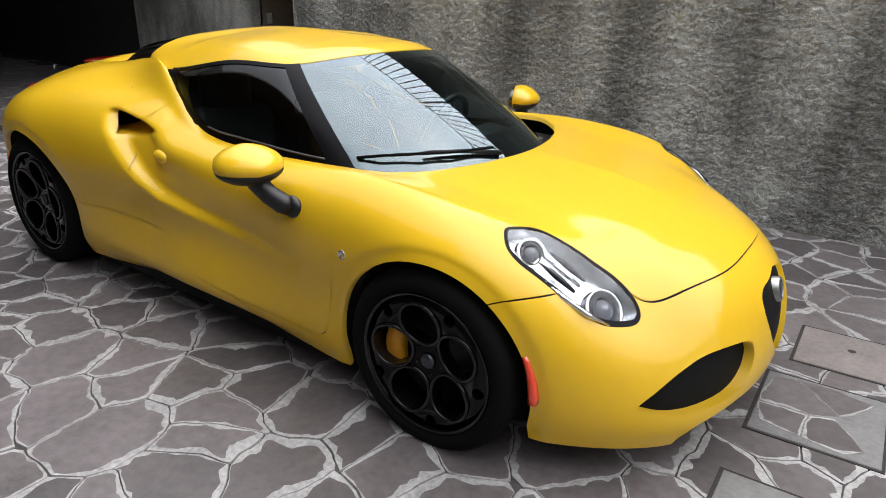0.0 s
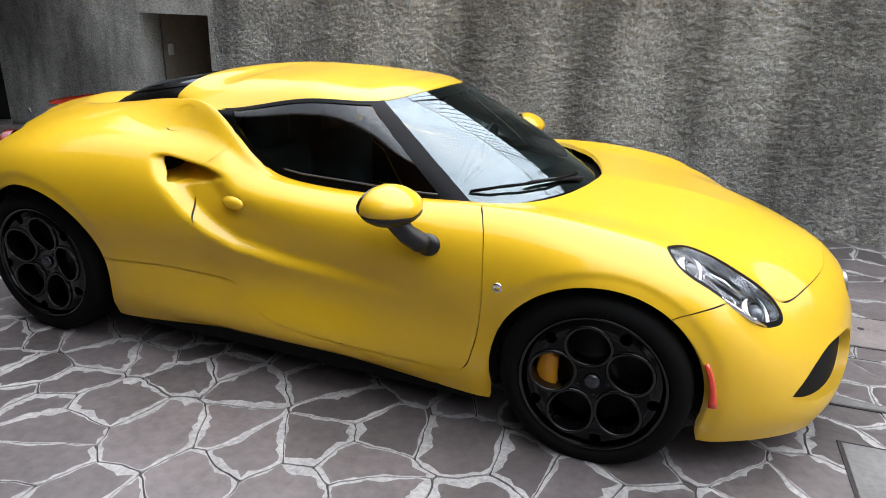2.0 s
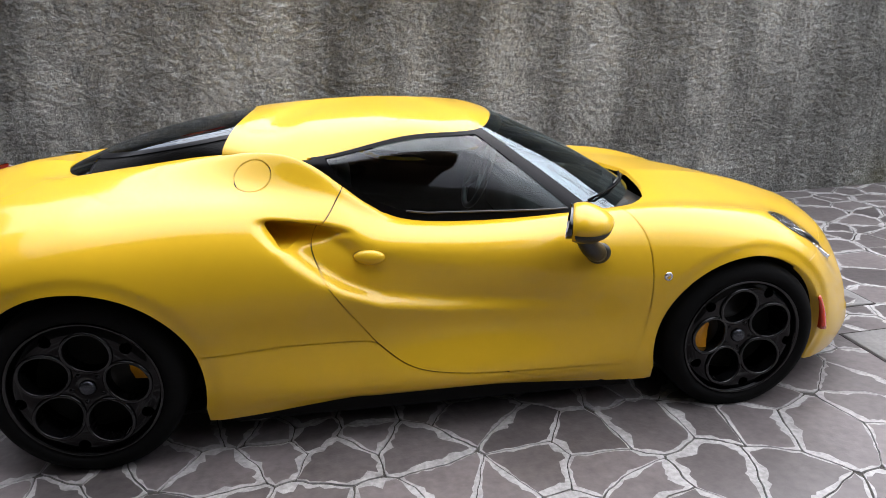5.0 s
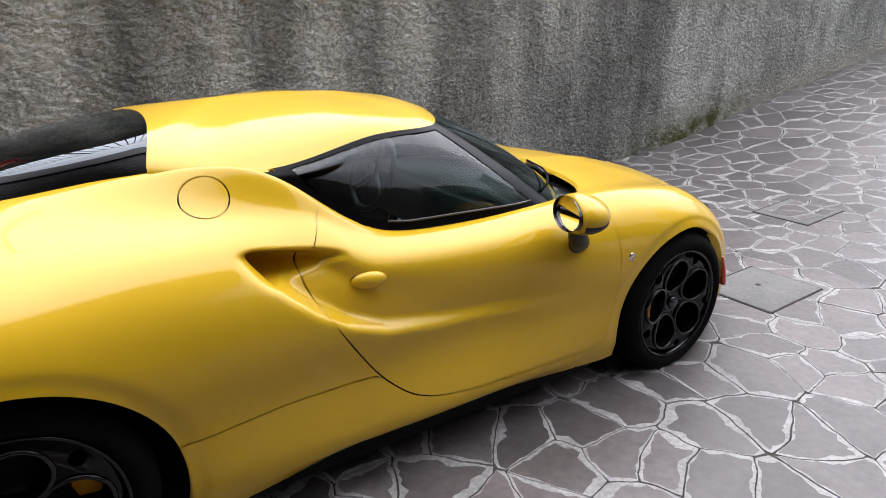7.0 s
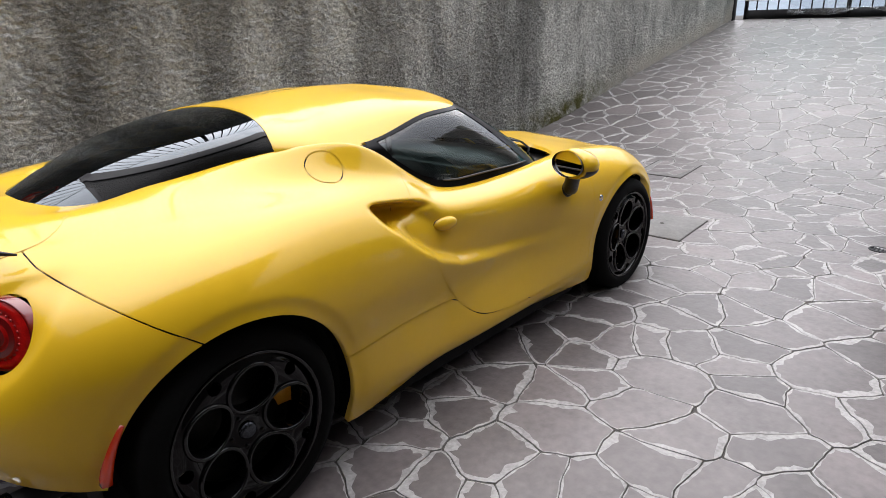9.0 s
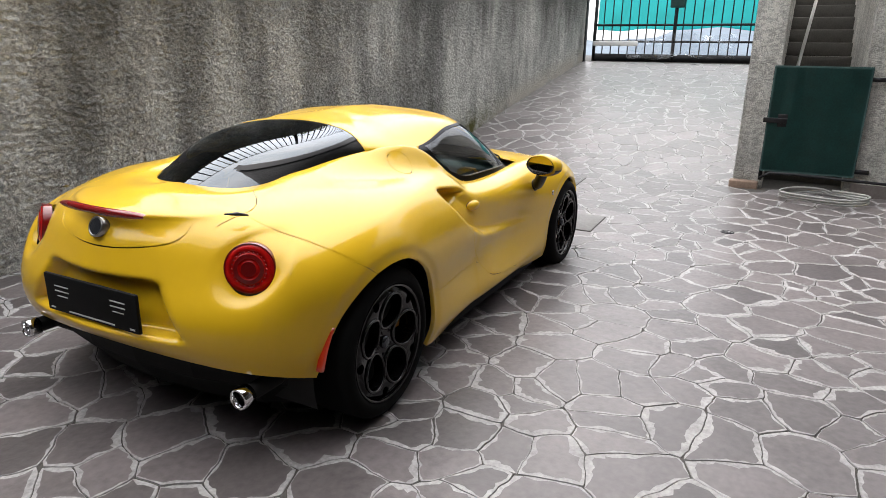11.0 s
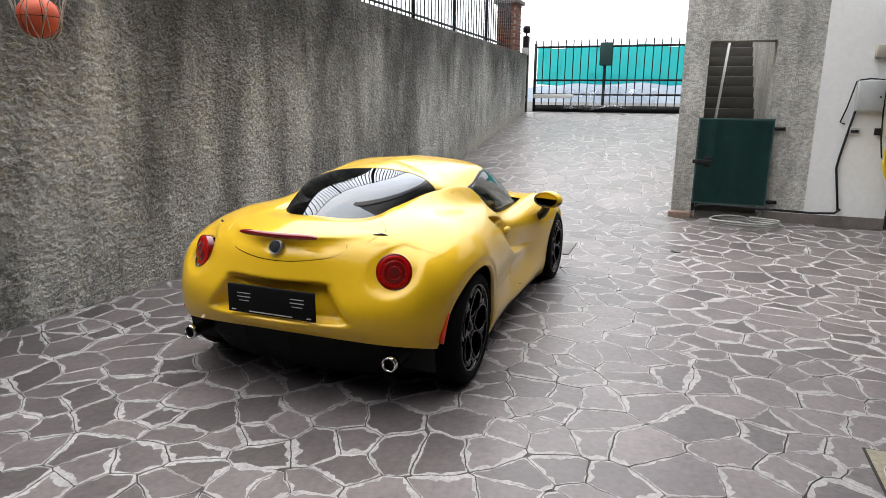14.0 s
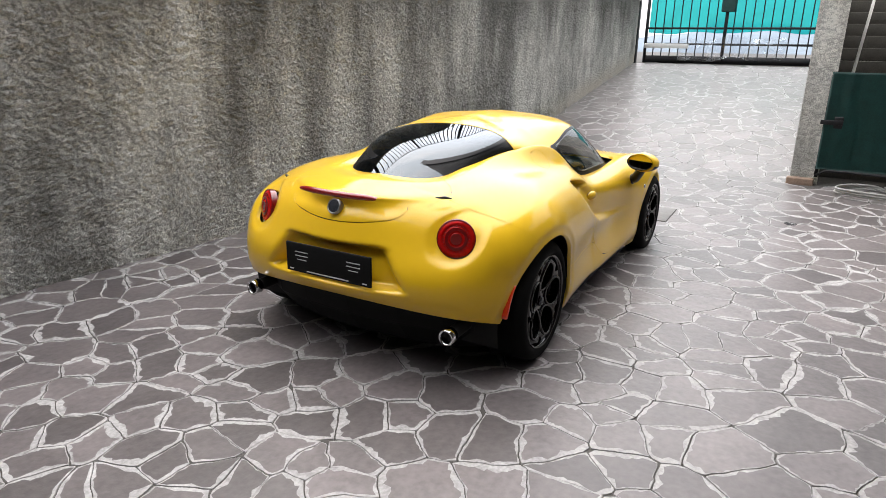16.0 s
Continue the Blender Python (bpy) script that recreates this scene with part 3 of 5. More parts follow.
TUCK = [(1.657, 0, 0.717), (1.564, 0.214, 0.728), (1.432, 0.313, 0.75), (1.291, 0.39, 0.764), (1.099, 0.42, 0.785), (0.851, 0.446, 0.794), (0.3, 0.576, 0.769), (-0.05, 0.578, 0.781), (-0.22, 0.566, 0.849), (-0.45, 0.505, 0.975), (-0.8, 0.37, 0.975), (-1.085, 0.29, 0.945), (-1.33, 0.27, 0.93), (-1.478, 0.189, 0.94), (-1.577, 0, 0.95)]
SPINE = [(1.50, 0, .755), (1.42, 0, .77), (1.34, 0, .78), (1.22, 0, .79), (1.05, 0, .80), (.85, 0, .79), (.3, 0, .70), (-.05, 0, .70), (-0.220, 0.000, 0.754), (-.3, 0, .78), (-.8, 0, .86), (-1.05, 0, .89), (-1.28, 0, .92), (-1.40, 0, .94), (-1.48, 0, .953)]
# the fillet between shoulder and roof buttress, hollow behind the door
HIP = [tuple(.5625 * (c + i) - .0625 * (h + t) for h, c, i, t in zip(*four)) for four in zip(SHOULDER, CREST, INNER, TUCK)]
HIP[8], HIP[9], HIP[10] = (-.22, .684, .830), (-.42, .646, .920), (-.8, .584, .932)
half = loft([SILL, FLARE, MIDDLE, UPPER, SHOULDER, CREST, HIP, INNER, TUCK, SPINE], 30, 18)
half = relax(half, 40)


def ease(t):
    t = np.clip(t, 0, 1)
    return t * t * (3 - 2 * t)


FRONT_ARCH, REAR_ARCH = (1.19, .295, .352), (-1.185, .30, .382)


WEDGE = [(-.575, .845), (-.514, .841), (-.411, .824), (-.34, .811), (-.262, .786), (-.34, .771), (-.412, .760), (-.50, .750), (-.55, .79)]


def sculpt(g):
    """Scooped door sides, plate recess, boot lip and rolled wheel-arch edges."""
    x, y, z = g[..., 0].copy(), g[..., 1].copy(), g[..., 2].copy()
    ledge = np.interp(x, (-.58, -.53, -.47, -.40, -.315, -.185, .03, .25, .45, .65), (.84, .775, .715, .655, .597, .543, .504, .48, .463, .455))
    brow = np.interp(x, (-.58, -.37, -.20, .05, .3, .7), (.845, .828, .805, .80, .78, .74))
    depth = np.interp(x, (-.58, -.55, -.47, -.32, -.1, .2, .65), (0, .045, .070, .060, .042, .022, 0))
    low = np.interp(x, (-.5, -.2, .4), (.018, .026, .05))
    top = np.interp(x, (-.5, -.38, -.2, .1, .5), (.025, .05, .16, .26, .28))
    on_side = ease((y - .55) / .1) * (z < .87)
    g[..., 1] = y - on_side * depth * ease((z - ledge) / low) * ease((brow - z) / top)
    # wedge under the lip that leads the air into the duct
    wedge = outline_sdf(closed_curve(WEDGE, 3), np.stack([x, z], -1).reshape(-1, 2)).reshape(x.shape)
    g[..., 1] -= on_side * np.interp(x, (-.58, -.45, -.27), (.080, .060, .010)) * ease(-wedge / .015)
    tail = x < -1.55
    mouth = np.interp(z, (.44, .50, .655), (.46, .40, .295))
    recess = ease((mouth + .010 - y) / .040) * ease((z - .472) / .028) * ease((.684 - z) / .028)
    lip = np.exp(-((z - .898) / .017) ** 2) * ease((.47 - y) / .12)
    hollow = np.exp(-((z - .845) / .028) ** 2) * ease((.40 - y) / .15)
    dish = np.hypot(y - .605, z - .738)
    socket = ease((.128 - dish) / .032) * (x < -1.45)
    g[..., 0] = x + np.where(tail, .07 * recess - .022 * lip + .014 * hollow, 0) + .016 * socket
    g[..., 1] -= .009 * socket
    for cx, cz, r in (FRONT_ARCH, REAR_ARCH):
        d = np.hypot(x - cx, z - cz)
        g[..., 1] -= np.where(y > .5, .008 * ease((r + .048 - d) / .022), 0)
    return g


shell = grid_bm(relax(sculpt(half), 2))


def side(p):
    return p[:, [0, 2]]


def plan(p):
    return np.stack([p[:, 0], np.abs(p[:, 1])], 1)


def front(p):
    return np.stack([np.abs(p[:, 1]), p[:, 2]], 1)


def where(mask):
    return np.where(mask, 0.0, 1.0)


def arch(p):
    f = np.minimum(*[np.hypot(p[:, 0] - cx, np.maximum(p[:, 2], .21) - cz) - r for cx, cz, r in (FRONT_ARCH, REAR_ARCH)])
    return f + where(np.abs(p[:, 1]) > .45)


def outline(points, view, mask, n=6):
    poly = closed_curve(points, n)
    return lambda p: outline_sdf(poly, view(p)) + where(mask(p))


door_f = outline([(-.25, 1.0), (-.30, .92), (-.352, .85), (-.40, .80), (-.42, .755), (-.403, .69), (-.36, .61), (-.288, .498), (-.193, .375), (-.075, .288), (.10, .252), (.30, .243), (.56, .239), (.735, .245), (.785, .35), (.805, .50), (.80, .65), (.775, .76), (.70, .83), (.4, .97)], side, lambda p: np.abs(p[:, 1]) > .57)
hood_f = outline([(1.91, -.3), (1.91, 0), (1.896, .19), (1.855, .33), (1.787, .465), (1.73, .535), (1.66, .565), (1.573, .585), (1.489, .608), (1.42, .628), (1.32, .632), (1.232, .665), (1.10, .705), (.96, .71), (.86, .70), (.74, .69), (.5, .6), (.5, -.3)], plan, lambda p: (p[:, 2] > .52) & (p[:, 0] > .4))
lamp_f = outline([(1.352, .718), (1.37, .675), (1.412, .627), (1.489, .605), (1.573, .582), (1.639, .560), (1.695, .553), (1.733, .565), (1.735, .595), (1.704, .642), (1.663, .688), (1.614, .721), (1.555, .75), (1.491, .769), (1.433, .778), (1.385, .765)], plan, lambda p: (p[:, 2] > .46) & (p[:, 0] > 1.2))
cabin_f = outline([(1.05, -.3), (1.05, 0), (1.035, .13), (1.0, .29), (.94, .455), (.87, .56), (.79, .63), (.68, .655), (.3, .665), (-.05, .655), (-.2, .62), (-.33, .555), (-.45, .47), (-.75, .38), (-1.0, .36), (-1.25, .29), (-1.38, .15), (-1.42, 0), (-1.42, -.3)], plan, lambda p: p[:, 2] > .66)
intake_f = outline([(.676, .300), (.632, .338), (.555, .385), (.45, .420), (.30, .418), (.268, .375), (.297, .312), (.37, .268), (.50, .262), (.60, .266), (.655, .284)], front, lambda p: p[:, 0] > 1.6)
grille_f = outline([(-.1, .548), (.10, .542), (.165, .52), (.178, .48), (.170, .435), (.136, .366), (.07, .29), (.02, .262), (-.02, .262)], front, lambda p: p[:, 0] > 1.8)
duct_f = outline([(-.570, .838), (-.50, .838), (-.445, .826), (-.430, .795), (-.452, .768), (-.505, .752), (-.540, .785)], side, lambda p: np.abs(p[:, 1]) > .6)
bumper_f = outline([(1.28, .53), (1.37, .567), (1.46, .602), (1.56, .618), (1.62, .63), (1.80, .74), (2.0, .85), (2.3, .8), (2.3, 0), (1.28, -.2)], side, lambda p: p[:, 0] > 1.2, 4)
deck_f = outline([(-1.98, -.3), (-1.98, 0), (-1.98, .25), (-1.80, .37), (-1.67, .415), (-1.52, .47), (-1.44, .44), (-1.36, .35), (-1.2, .25), (-1.2, -.3)], plan, lambda p: (p[:, 2] > .86) & (p[:, 0] < -1.1))
lid_f = outline([(-.1, .775), (0, .775), (.10, .778), (.22, .79), (.31, .808), (.345, .84), (.335, .875), (.30, .93), (0, .95), (-.1, .95)], front, lambda p: (p[:, 0] < -1.55) & (p[:, 2] > .7) & (p[:, 2] < .885))
tail_bumper_f = outline([(-1.12, .50), (-1.21, .585), (-1.30, .66), (-1.40, .735), (-1.50, .82), (-1.54, .866), (-1.60, .96), (-2.2, .96), (-2.2, 0), (-1.12, 0)], side, lambda p: p[:, 0] < -1.2, 4)
sill_f = outline([(-.82, .411), (-.533, .417), (-.235, .40), (0, .30), (.9, .10), (.9, -.1), (-.82, -.1)], side, lambda p: (np.abs(p[:, 1]) > .5) & (np.abs(p[:, 0]) < .9), 1)

TAIL_AT = {s: Vector((-1.676, .605 * s, .738)) for s in (-1, 1)}
TAIL_WAY = {s: Vector((-.86, .48 * s, .17)).normalized() for s in (-1, 1)}
CAP_AT, CAP_WAY = Vector((-.617, -.585, .967)), Vector((-.12, -.85, .51)).normalized()


def round_f(at, way, r):
    def f(p):
        q = p - np.array(at)
        h = q @ np.array(way)
        return np.linalg.norm(q - h[:, None] * np.array(way), axis=1) - r + where(np.abs(h) < .15)
    return f


def tail_f(p):
    return np.minimum(round_f(TAIL_AT[1], TAIL_WAY[1], .092)(p), round_f(TAIL_AT[-1], TAIL_WAY[-1], .092)(p))


cap_f = round_f(CAP_AT, CAP_WAY, .067)
window_f = outline([(-.47, 1.3), (-.43, 1.04), (-.418, 1.018), (-.363, .97), (-.295, .918), (-.235, .872), (-.18, .838), (-.155, .824), (-.10, .808), (-.05, .805), (-.044, .90), (-.044, 1.3)], side, lambda p: (np.abs(p[:, 1]) > .3) & (p[:, 2] > .7), 2)
chin_f = outline([(-.2, -.1), (-.2, .245), (.20, .24), (.40, .228), (.50, .212), (.545, .185), (.565, .14), (.575, -.1)], front, lambda p: p[:, 0] > 1.6, 3)
GAP = 0.0023
for f in (chin_f, window_f, arch, lamp_f, lambda p: lamp_f(p) + .011, cabin_f, intake_f, grille_f, duct_f, tail_f):
    cut(shell, f)
seams = (door_f, hood_f, bumper_f, deck_f, lid_f, tail_bumper_f, cap_f, sill_f)
for f in seams:
    cut(shell, lambda p: f(p) - GAP)
    cut(shell, lambda p: f(p) + GAP)


def skin(c):
    """Outer skin, without any opening."""
    return np.minimum.reduce([chin_f(c), arch(c), lamp_f(c), cabin_f(c), window_f(c), intake_f(c), grille_f(c), duct_f(c), tail_f(c)]) > 0


backing = shell.copy()
take(backing, "inner_shell", lambda c: skin(c) & ((c[:, 2] < 1.0) | (np.abs(c[:, 0] + .7) > .5)), CAVITY, car, sink=0.010)
backing.free()
for s in (-1, 1):
    take(shell, "headlight_border", lambda c: (lamp_f(c) < 0) & (lamp_f(c) > -.011) & (c[:, 1] * s > 0), FRAME_BLACK, car, thick=.003)
    bowl = shell.copy()
    take(bowl, "headlight_bowl", lambda c: (lamp_f(c) < 0) & (c[:, 1] * s > 0), BOWL, car, "silvered headlight bowl", sink=.042, thick=-.038)
    bowl.free()
    take(shell, "headlight_cover", lambda c: (lamp_f(c) < 0) & (c[:, 1] * s > 0), CLEAR, car, "clear headlight cover").visible_shadow = False
    take(shell, "intake_grille", lambda c: (intake_f(c) < 0) & (c[:, 1] * s > 0), DULL_BLACK, car, "black mesh grille", sink=0.034)
    mouth_ob = take(shell, "air_duct", lambda c: (duct_f(c) < 0) & (c[:, 1] * s > 0), CAVITY, car)
    tunnel = bmesh.new()
    tunnel.from_mesh(mouth_ob.data)
    push = Vector((-.17, -.085 * s, 0))
    walls_only = bmesh.new()
    for e in [e for e in tunnel.edges if e.is_boundary]:
        p0, p1 = (v.co.copy() for v in e.verts)
        walls_only.faces.new([walls_only.verts.new(q) for q in (p0, p1, p1 + push, p0 + push)])
    tunnel.free()
    bmesh.ops.remove_doubles(walls_only, verts=walls_only.verts, dist=1e-5)
    part("duct_wall", walls_only, YELLOW, car)
    mouth_ob.location = push
    take(shell, "tail_lamp_bowl", lambda c: (tail_f(c) < 0) & (c[:, 1] * s > 0), BLACK_PLASTIC, car, sink=0.05)
take(shell, "shield_grille", lambda c: grille_f(c) < 0, DULL_BLACK, car, "black mesh shield grille", sink=0.018)
take(shell, "drop", lambda c: (chin_f(c) < 0) | (arch(c) < 0) | (cabin_f(c) < 0) | (window_f(c) < 0), CAVITY, car)
bpy.data.objects.remove(bpy.data.objects["drop"])
take(shell, "bonnet", lambda c: hood_f(c) < -GAP, YELLOW, car, thick=0.02)
for s in (-1, 1):
    take(shell, "door", lambda c: (door_f(c) < -GAP) & (c[:, 1] * s > 0), YELLOW, car, thick=0.02)
take(shell, "boot_lid", lambda c: (lid_f(c) < -GAP) & (deck_f(c) > 0), YELLOW, car, thick=0.02)
take(shell, "engine_cover", lambda c: deck_f(c) < -GAP, YELLOW, car, thick=0.02)
take(shell, "fuel_cap", lambda c: cap_f(c) < -GAP, YELLOW, car, thick=0.02)
clear = lambda c: np.minimum.reduce([np.abs(f(c)) for f in seams]) > GAP
take(shell, "front_bumper", lambda c: (bumper_f(c) < -GAP) & clear(c), YELLOW, car, thick=0.035)
take(shell, "rear_bumper", lambda c: (tail_bumper_f(c) < -GAP) & clear(c), YELLOW, car, thick=0.02)
for s in (-1, 1):
    take(shell, "side_skirt", lambda c: (sill_f(c) < -GAP) & clear(c) & (c[:, 1] * s > 0), YELLOW, car, thick=0.02)
    take(shell, "front_wing", lambda c: (c[:, 0] > .4) & clear(c) & (c[:, 1] * s > 0), YELLOW, car, thick=0.02)
    take(shell, "rear_wing", lambda c: (c[:, 0] <= .4) & clear(c) & (c[:, 1] * s > 0), YELLOW, car, thick=0.02)
shell.free()

# cabin: windscreen foot centre, mid, pillar, side, quarter, roof corner, rear mid, rear centre
GLASS_FOOT = [(1.02, 0, .775), (.905, .36, .77), (.645, .628, .75), (.25, .668, .72), (-.29, .630, .83), (-.85, .43, .962), (-1.31, .305, .913), (-1.46, 0, .92)]
GLASS_MID = [(.70, 0, .957), (.635, .31, .95), (.43, .565, .925), (.10, .622, .915), (-.37, .595, .965), (-.79, .438, 1.015), (-1.04, .315, 1.046), (-1.11, 0, 1.062)]
ROOF_EDGE = [(.352, 0, 1.117), (.325, .25, 1.108), (.218, .463, 1.084), (-.06, .525, 1.078), (-.422, .556, 1.016), (-.70, .452, 1.052), (-.74, .325, 1.106), (-.72, 0, 1.128)]
CROWN = [(.2, 0, 1.15), (.18, .2, 1.145), (.1, .32, 1.135), (-.12, .37, 1.142), (-.38, .37, 1.122), (-.55, .33, 1.112), (-.58, .19, 1.140), (-.58, 0, 1.152)]
RIDGE = [(.05, 0, 1.17), (.03, 0, 1.171), (0, 0, 1.173), (-.15, 0, 1.178), (-.28, 0, 1.176), (-.36, 0, 1.173), (-.40, 0, 1.170), (-.42, 0, 1.168)]
NS, NR = 20, 10
cab = loft([GLASS_FOOT, GLASS_MID, ROOF_EDGE, CROWN, RIDGE], NS, NR)
cab = relax(cab, 24, ease((np.arange(7 * NS + 1) / NS - 4.2) / .6))


def cabin_piece(name, r0, r1, s0, s1, material, label="", out=0.0, thick=0.0, mark=None):
    """A stretch of the cabin skin: feature lines r0 to r1, stations s0 to s1."""
    a, b, c, d = round(r0 * NR), round(r1 * NR), round(s0 * NS), round(s1 * NS)
    du, dv = np.gradient(cab, axis=1), np.gradient(cab, axis=0)
    nor = np.cross(du, dv)
    nor /= np.maximum(np.linalg.norm(nor, axis=2, keepdims=True), 1e-9)
    h = (cab + nor * out)[a:b + 1, c:d + 1]
    whole = c == 0 or d == 7 * NS
    made = []
    for sgn in ((1,) if whole else (1, -1)):
        bm = bmesh.new()
        for sg in ((1, -1) if whole else (sgn,)):
            vs = [[bm.verts.new((p[0], -p[1] * sg, p[2])) for p in row] for row in h]
            for r in range(len(h) - 1):
                for k in range(len(h[0]) - 1):
                    q = (vs[r][k], vs[r][k + 1], vs[r + 1][k + 1], vs[r + 1][k])
                    bm.faces.new(q[::-1] if sg > 0 else q)
        bmesh.ops.remove_doubles(bm, verts=bm.verts, dist=1e-5)
        if thick:
            bmesh.ops.solidify(bm, geom=bm.faces, thickness=thick)
        ob = part(name, bm, material, mark or car, label)
        made.append(ob)
    return made


cabin_piece("windscreen", 0, 2, 0, 1.85, WINDSCREEN)
cabin_piece("windscreen_border", 0, 0.4, 0, 1.85, BLACK_PLASTIC, out=-0.003)
cabin_piece("windscreen_border", 1.8, 2, 0, 1.85, BLACK_PLASTIC, out=-0.003)
cabin_piece("pillar", 0, 2, 1.85, 2.1, FRAME_BLACK, out=0.003)
cabin_piece("side_window", 0.1, 1.95, 2.1, 3.85, DARK_GLASS)
cabin_piece("window_frame", 1.9, 2, 2.1, 3.95, FRAME_BLACK, out=0.004)


def pane_edge(p):
    """Below the sill line or behind the quarter line of the side window: negative."""
    sill = p[:, 2] - np.interp(p[:, 0], (-.36, -.29, -.2, -.1, 0, .2, .56, .7), (1.0, .934, .871, .830, .816, .810, .798, .792))
    quarter = p[:, 0] - np.interp(p[:, 2], (.92, 1.02), (-.288, -.362))
    return np.minimum(sill, quarter)


lo, hi = round(2.1 * NS), round(4.06 * NS)
side_skin = grid_bm(cab[:2 * NR, lo:hi + 1])
cut(side_skin, pane_edge)
for sgn in (-1, 1):
    take(side_skin, "quarter_frame", lambda c: (pane_edge(c) < 0) & (c[:, 1] * sgn > 0), FRAME_BLACK, car, sink=-.0045)
    line = []
    for col in range(lo, round(3.6 * NS)):
        v = pane_edge(cab[:2 * NR, col])
        k = int(np.argmax(v > 0))
        if 0 < k:
            q = v[k - 1] / (v[k - 1] - v[k])
            line.append(cab[k - 1, col] + (cab[k, col] - cab[k - 1, col]) * q)
    bm = bmesh.new()
    tube(bm, [(p[0], (p[1] + .006) * sgn, p[2]) for p in line], .0042, 5)
    part("window_seal", bm, SEAL_GREY, car, "thin grey window seal")
side_skin.free()
# roof and rear glazing are cut from the cabin skin along the roof's rear edge
shell = grid_bm(cab)
of_roof = shell.faces.layers.int.new("roof")
shell.faces.ensure_lookup_table()
per_side = (4 * NR) * (7 * NS)
for k, f in enumerate(shell.faces):
    row, col = divmod(k % per_side, 7 * NS)
    f[of_roof] = int(row >= 2 * NR or col >= 4 * NS)


def tail_edge(p):
    return p[:, 0] + .655 + .075 * np.minimum(1, np.abs(p[:, 1]) / .453) ** 2 + where(p[:, 2] > .93)


def louvre_f(p):
    return np.maximum(p[:, 2] - np.interp(p[:, 0], (-1.3, -.73), (.976, 1.074)), -1.255 - p[:, 0]) + where((np.abs(p[:, 1]) > .15) & (p[:, 2] > .85))


for f in (tail_edge, louvre_f, lambda p: louvre_f(p) - .012):
    cut(shell, f)
take(shell, "drop", None, CAVITY, car, by=lambda f: not f[of_roof])
bpy.data.objects.remove(bpy.data.objects["drop"])
lining = shell.copy()
take(lining, "headlining", lambda c: tail_edge(c) > 0, CAVITY, car, sink=.02)
lining.free()
take(shell, "roof", lambda c: (tail_edge(c) > 0) & (c[:, 0] > -.8), YELLOW, car, sink=-.003, thick=.015)
for s in (-1, 1):
    take(shell, "rear_louvre", lambda c: (louvre_f(c) < 0) & (c[:, 1] * s > 0), LOUVRE, car, "black mesh side louvre", sink=.004)
    take(shell, "louvre_frame", lambda c: (louvre_f(c) < .012) & (c[:, 1] * s > 0), FRAME_BLACK, car, thick=.004)
take(shell, "rear_window", lambda c: c[:, 0] < 0, REAR_GLASS, car)
shell.free()
# wheels
def spin(x, y, z, out):
    """Local z along the axle, pointing outwards."""
    return Matrix.Translation((x, y, z)) @ Euler((radians(-90 * out), 0, 0)).to_matrix().to_4x4()


def rim_face(bm, lips, m, R, turn):
    """A dished disc with five round openings and five small outer pockets."""
    face = bmesh.new()
    nr_, na = 26, 160
    prof = lambda r: -0.034 + 0.026 * float(ease(np.array((r - .035) / (R * .75)))) - 0.012 * float(ease(np.array((r - R * .86) / (R * .14))))
    rows = [[face.verts.new((r * math.cos(2 * math.pi * k / na), r * math.sin(2 * math.pi * k / na), prof(r))) for k in range(na)] for r in np.linspace(.028, R, nr_)]
    for a, b in zip(rows, rows[1:]):
        for k in range(na):
            face.faces.new((a[k], a[(k + 1) % na], b[(k + 1) % na], b[k]))
    hole_at = [(R * .565 * math.cos(turn + 2 * math.pi * k / 5), R * .565 * math.sin(turn + 2 * math.pi * k / 5)) for k in range(5)]
    gap_at = [(R * .865 * math.cos(turn + 2 * math.pi * (k + .5) / 5), R * .865 * math.sin(turn + 2 * math.pi * (k + .5) / 5)) for k in range(5)]
    hole_r, gap_r = R * .292, R * .085

    def f(p):
        return np.minimum(np.minimum.reduce([np.hypot(p[:, 0] - x, p[:, 1] - y) - hole_r for x, y in hole_at]), np.minimum.reduce([np.hypot(p[:, 0] - x, p[:, 1] - y) - gap_r for x, y in gap_at]))
    cut(face, f)
    faces = list(face.faces)
    inside = f(np.array([q.calc_center_median() for q in faces])) < 0
    bmesh.ops.delete(face, geom=[q for q, k in zip(faces, inside) if k], context="FACES")
    bmesh.ops.recalc_face_normals(face, faces=face.faces)
    rim_edges = [tuple(v.co.copy() for v in e.verts) for e in face.edges if e.is_boundary]
    wall_verts = {}
    for a, b in rim_edges:
        ring = []
        for q, h in ((a, 0), (b, 0), (b, -.045), (a, -.045)):
            key = (round(q.x, 5), round(q.y, 5), h)
            if key not in wall_verts:
                wall_verts[key] = lips.verts.new((q.x, q.y, q.z + h))
            ring.append(wall_verts[key])
        lips.faces.new(ring)
    for x, y in hole_at:
        tube(lips, [(x + (hole_r + .006) * math.cos(q), y + (hole_r + .006) * math.sin(q), prof(math.hypot(x + (hole_r + .006) * math.cos(q), y + (hole_r + .006) * math.sin(q))) + .002) for q in np.linspace(0, 2 * math.pi, 40, endpoint=False)], .007, 6, True)
    for k in range(5):
        q = turn + 2 * math.pi * (k + .5) / 5
        lathe(face, [(.0, .004), (.007, .004), (.009, -.004)], Matrix.Translation((.052 * math.cos(q), .052 * math.sin(q), prof(.052))), 8)
    bmesh.ops.transform(face, matrix=m, verts=face.verts)
    bmesh.ops.transform(lips, matrix=m, verts=lips.verts)
    me = bpy.data.meshes.new("tmp")
    face.to_mesh(me)
    face.free()
    bm.from_mesh(me)
    bpy.data.meshes.remove(me)


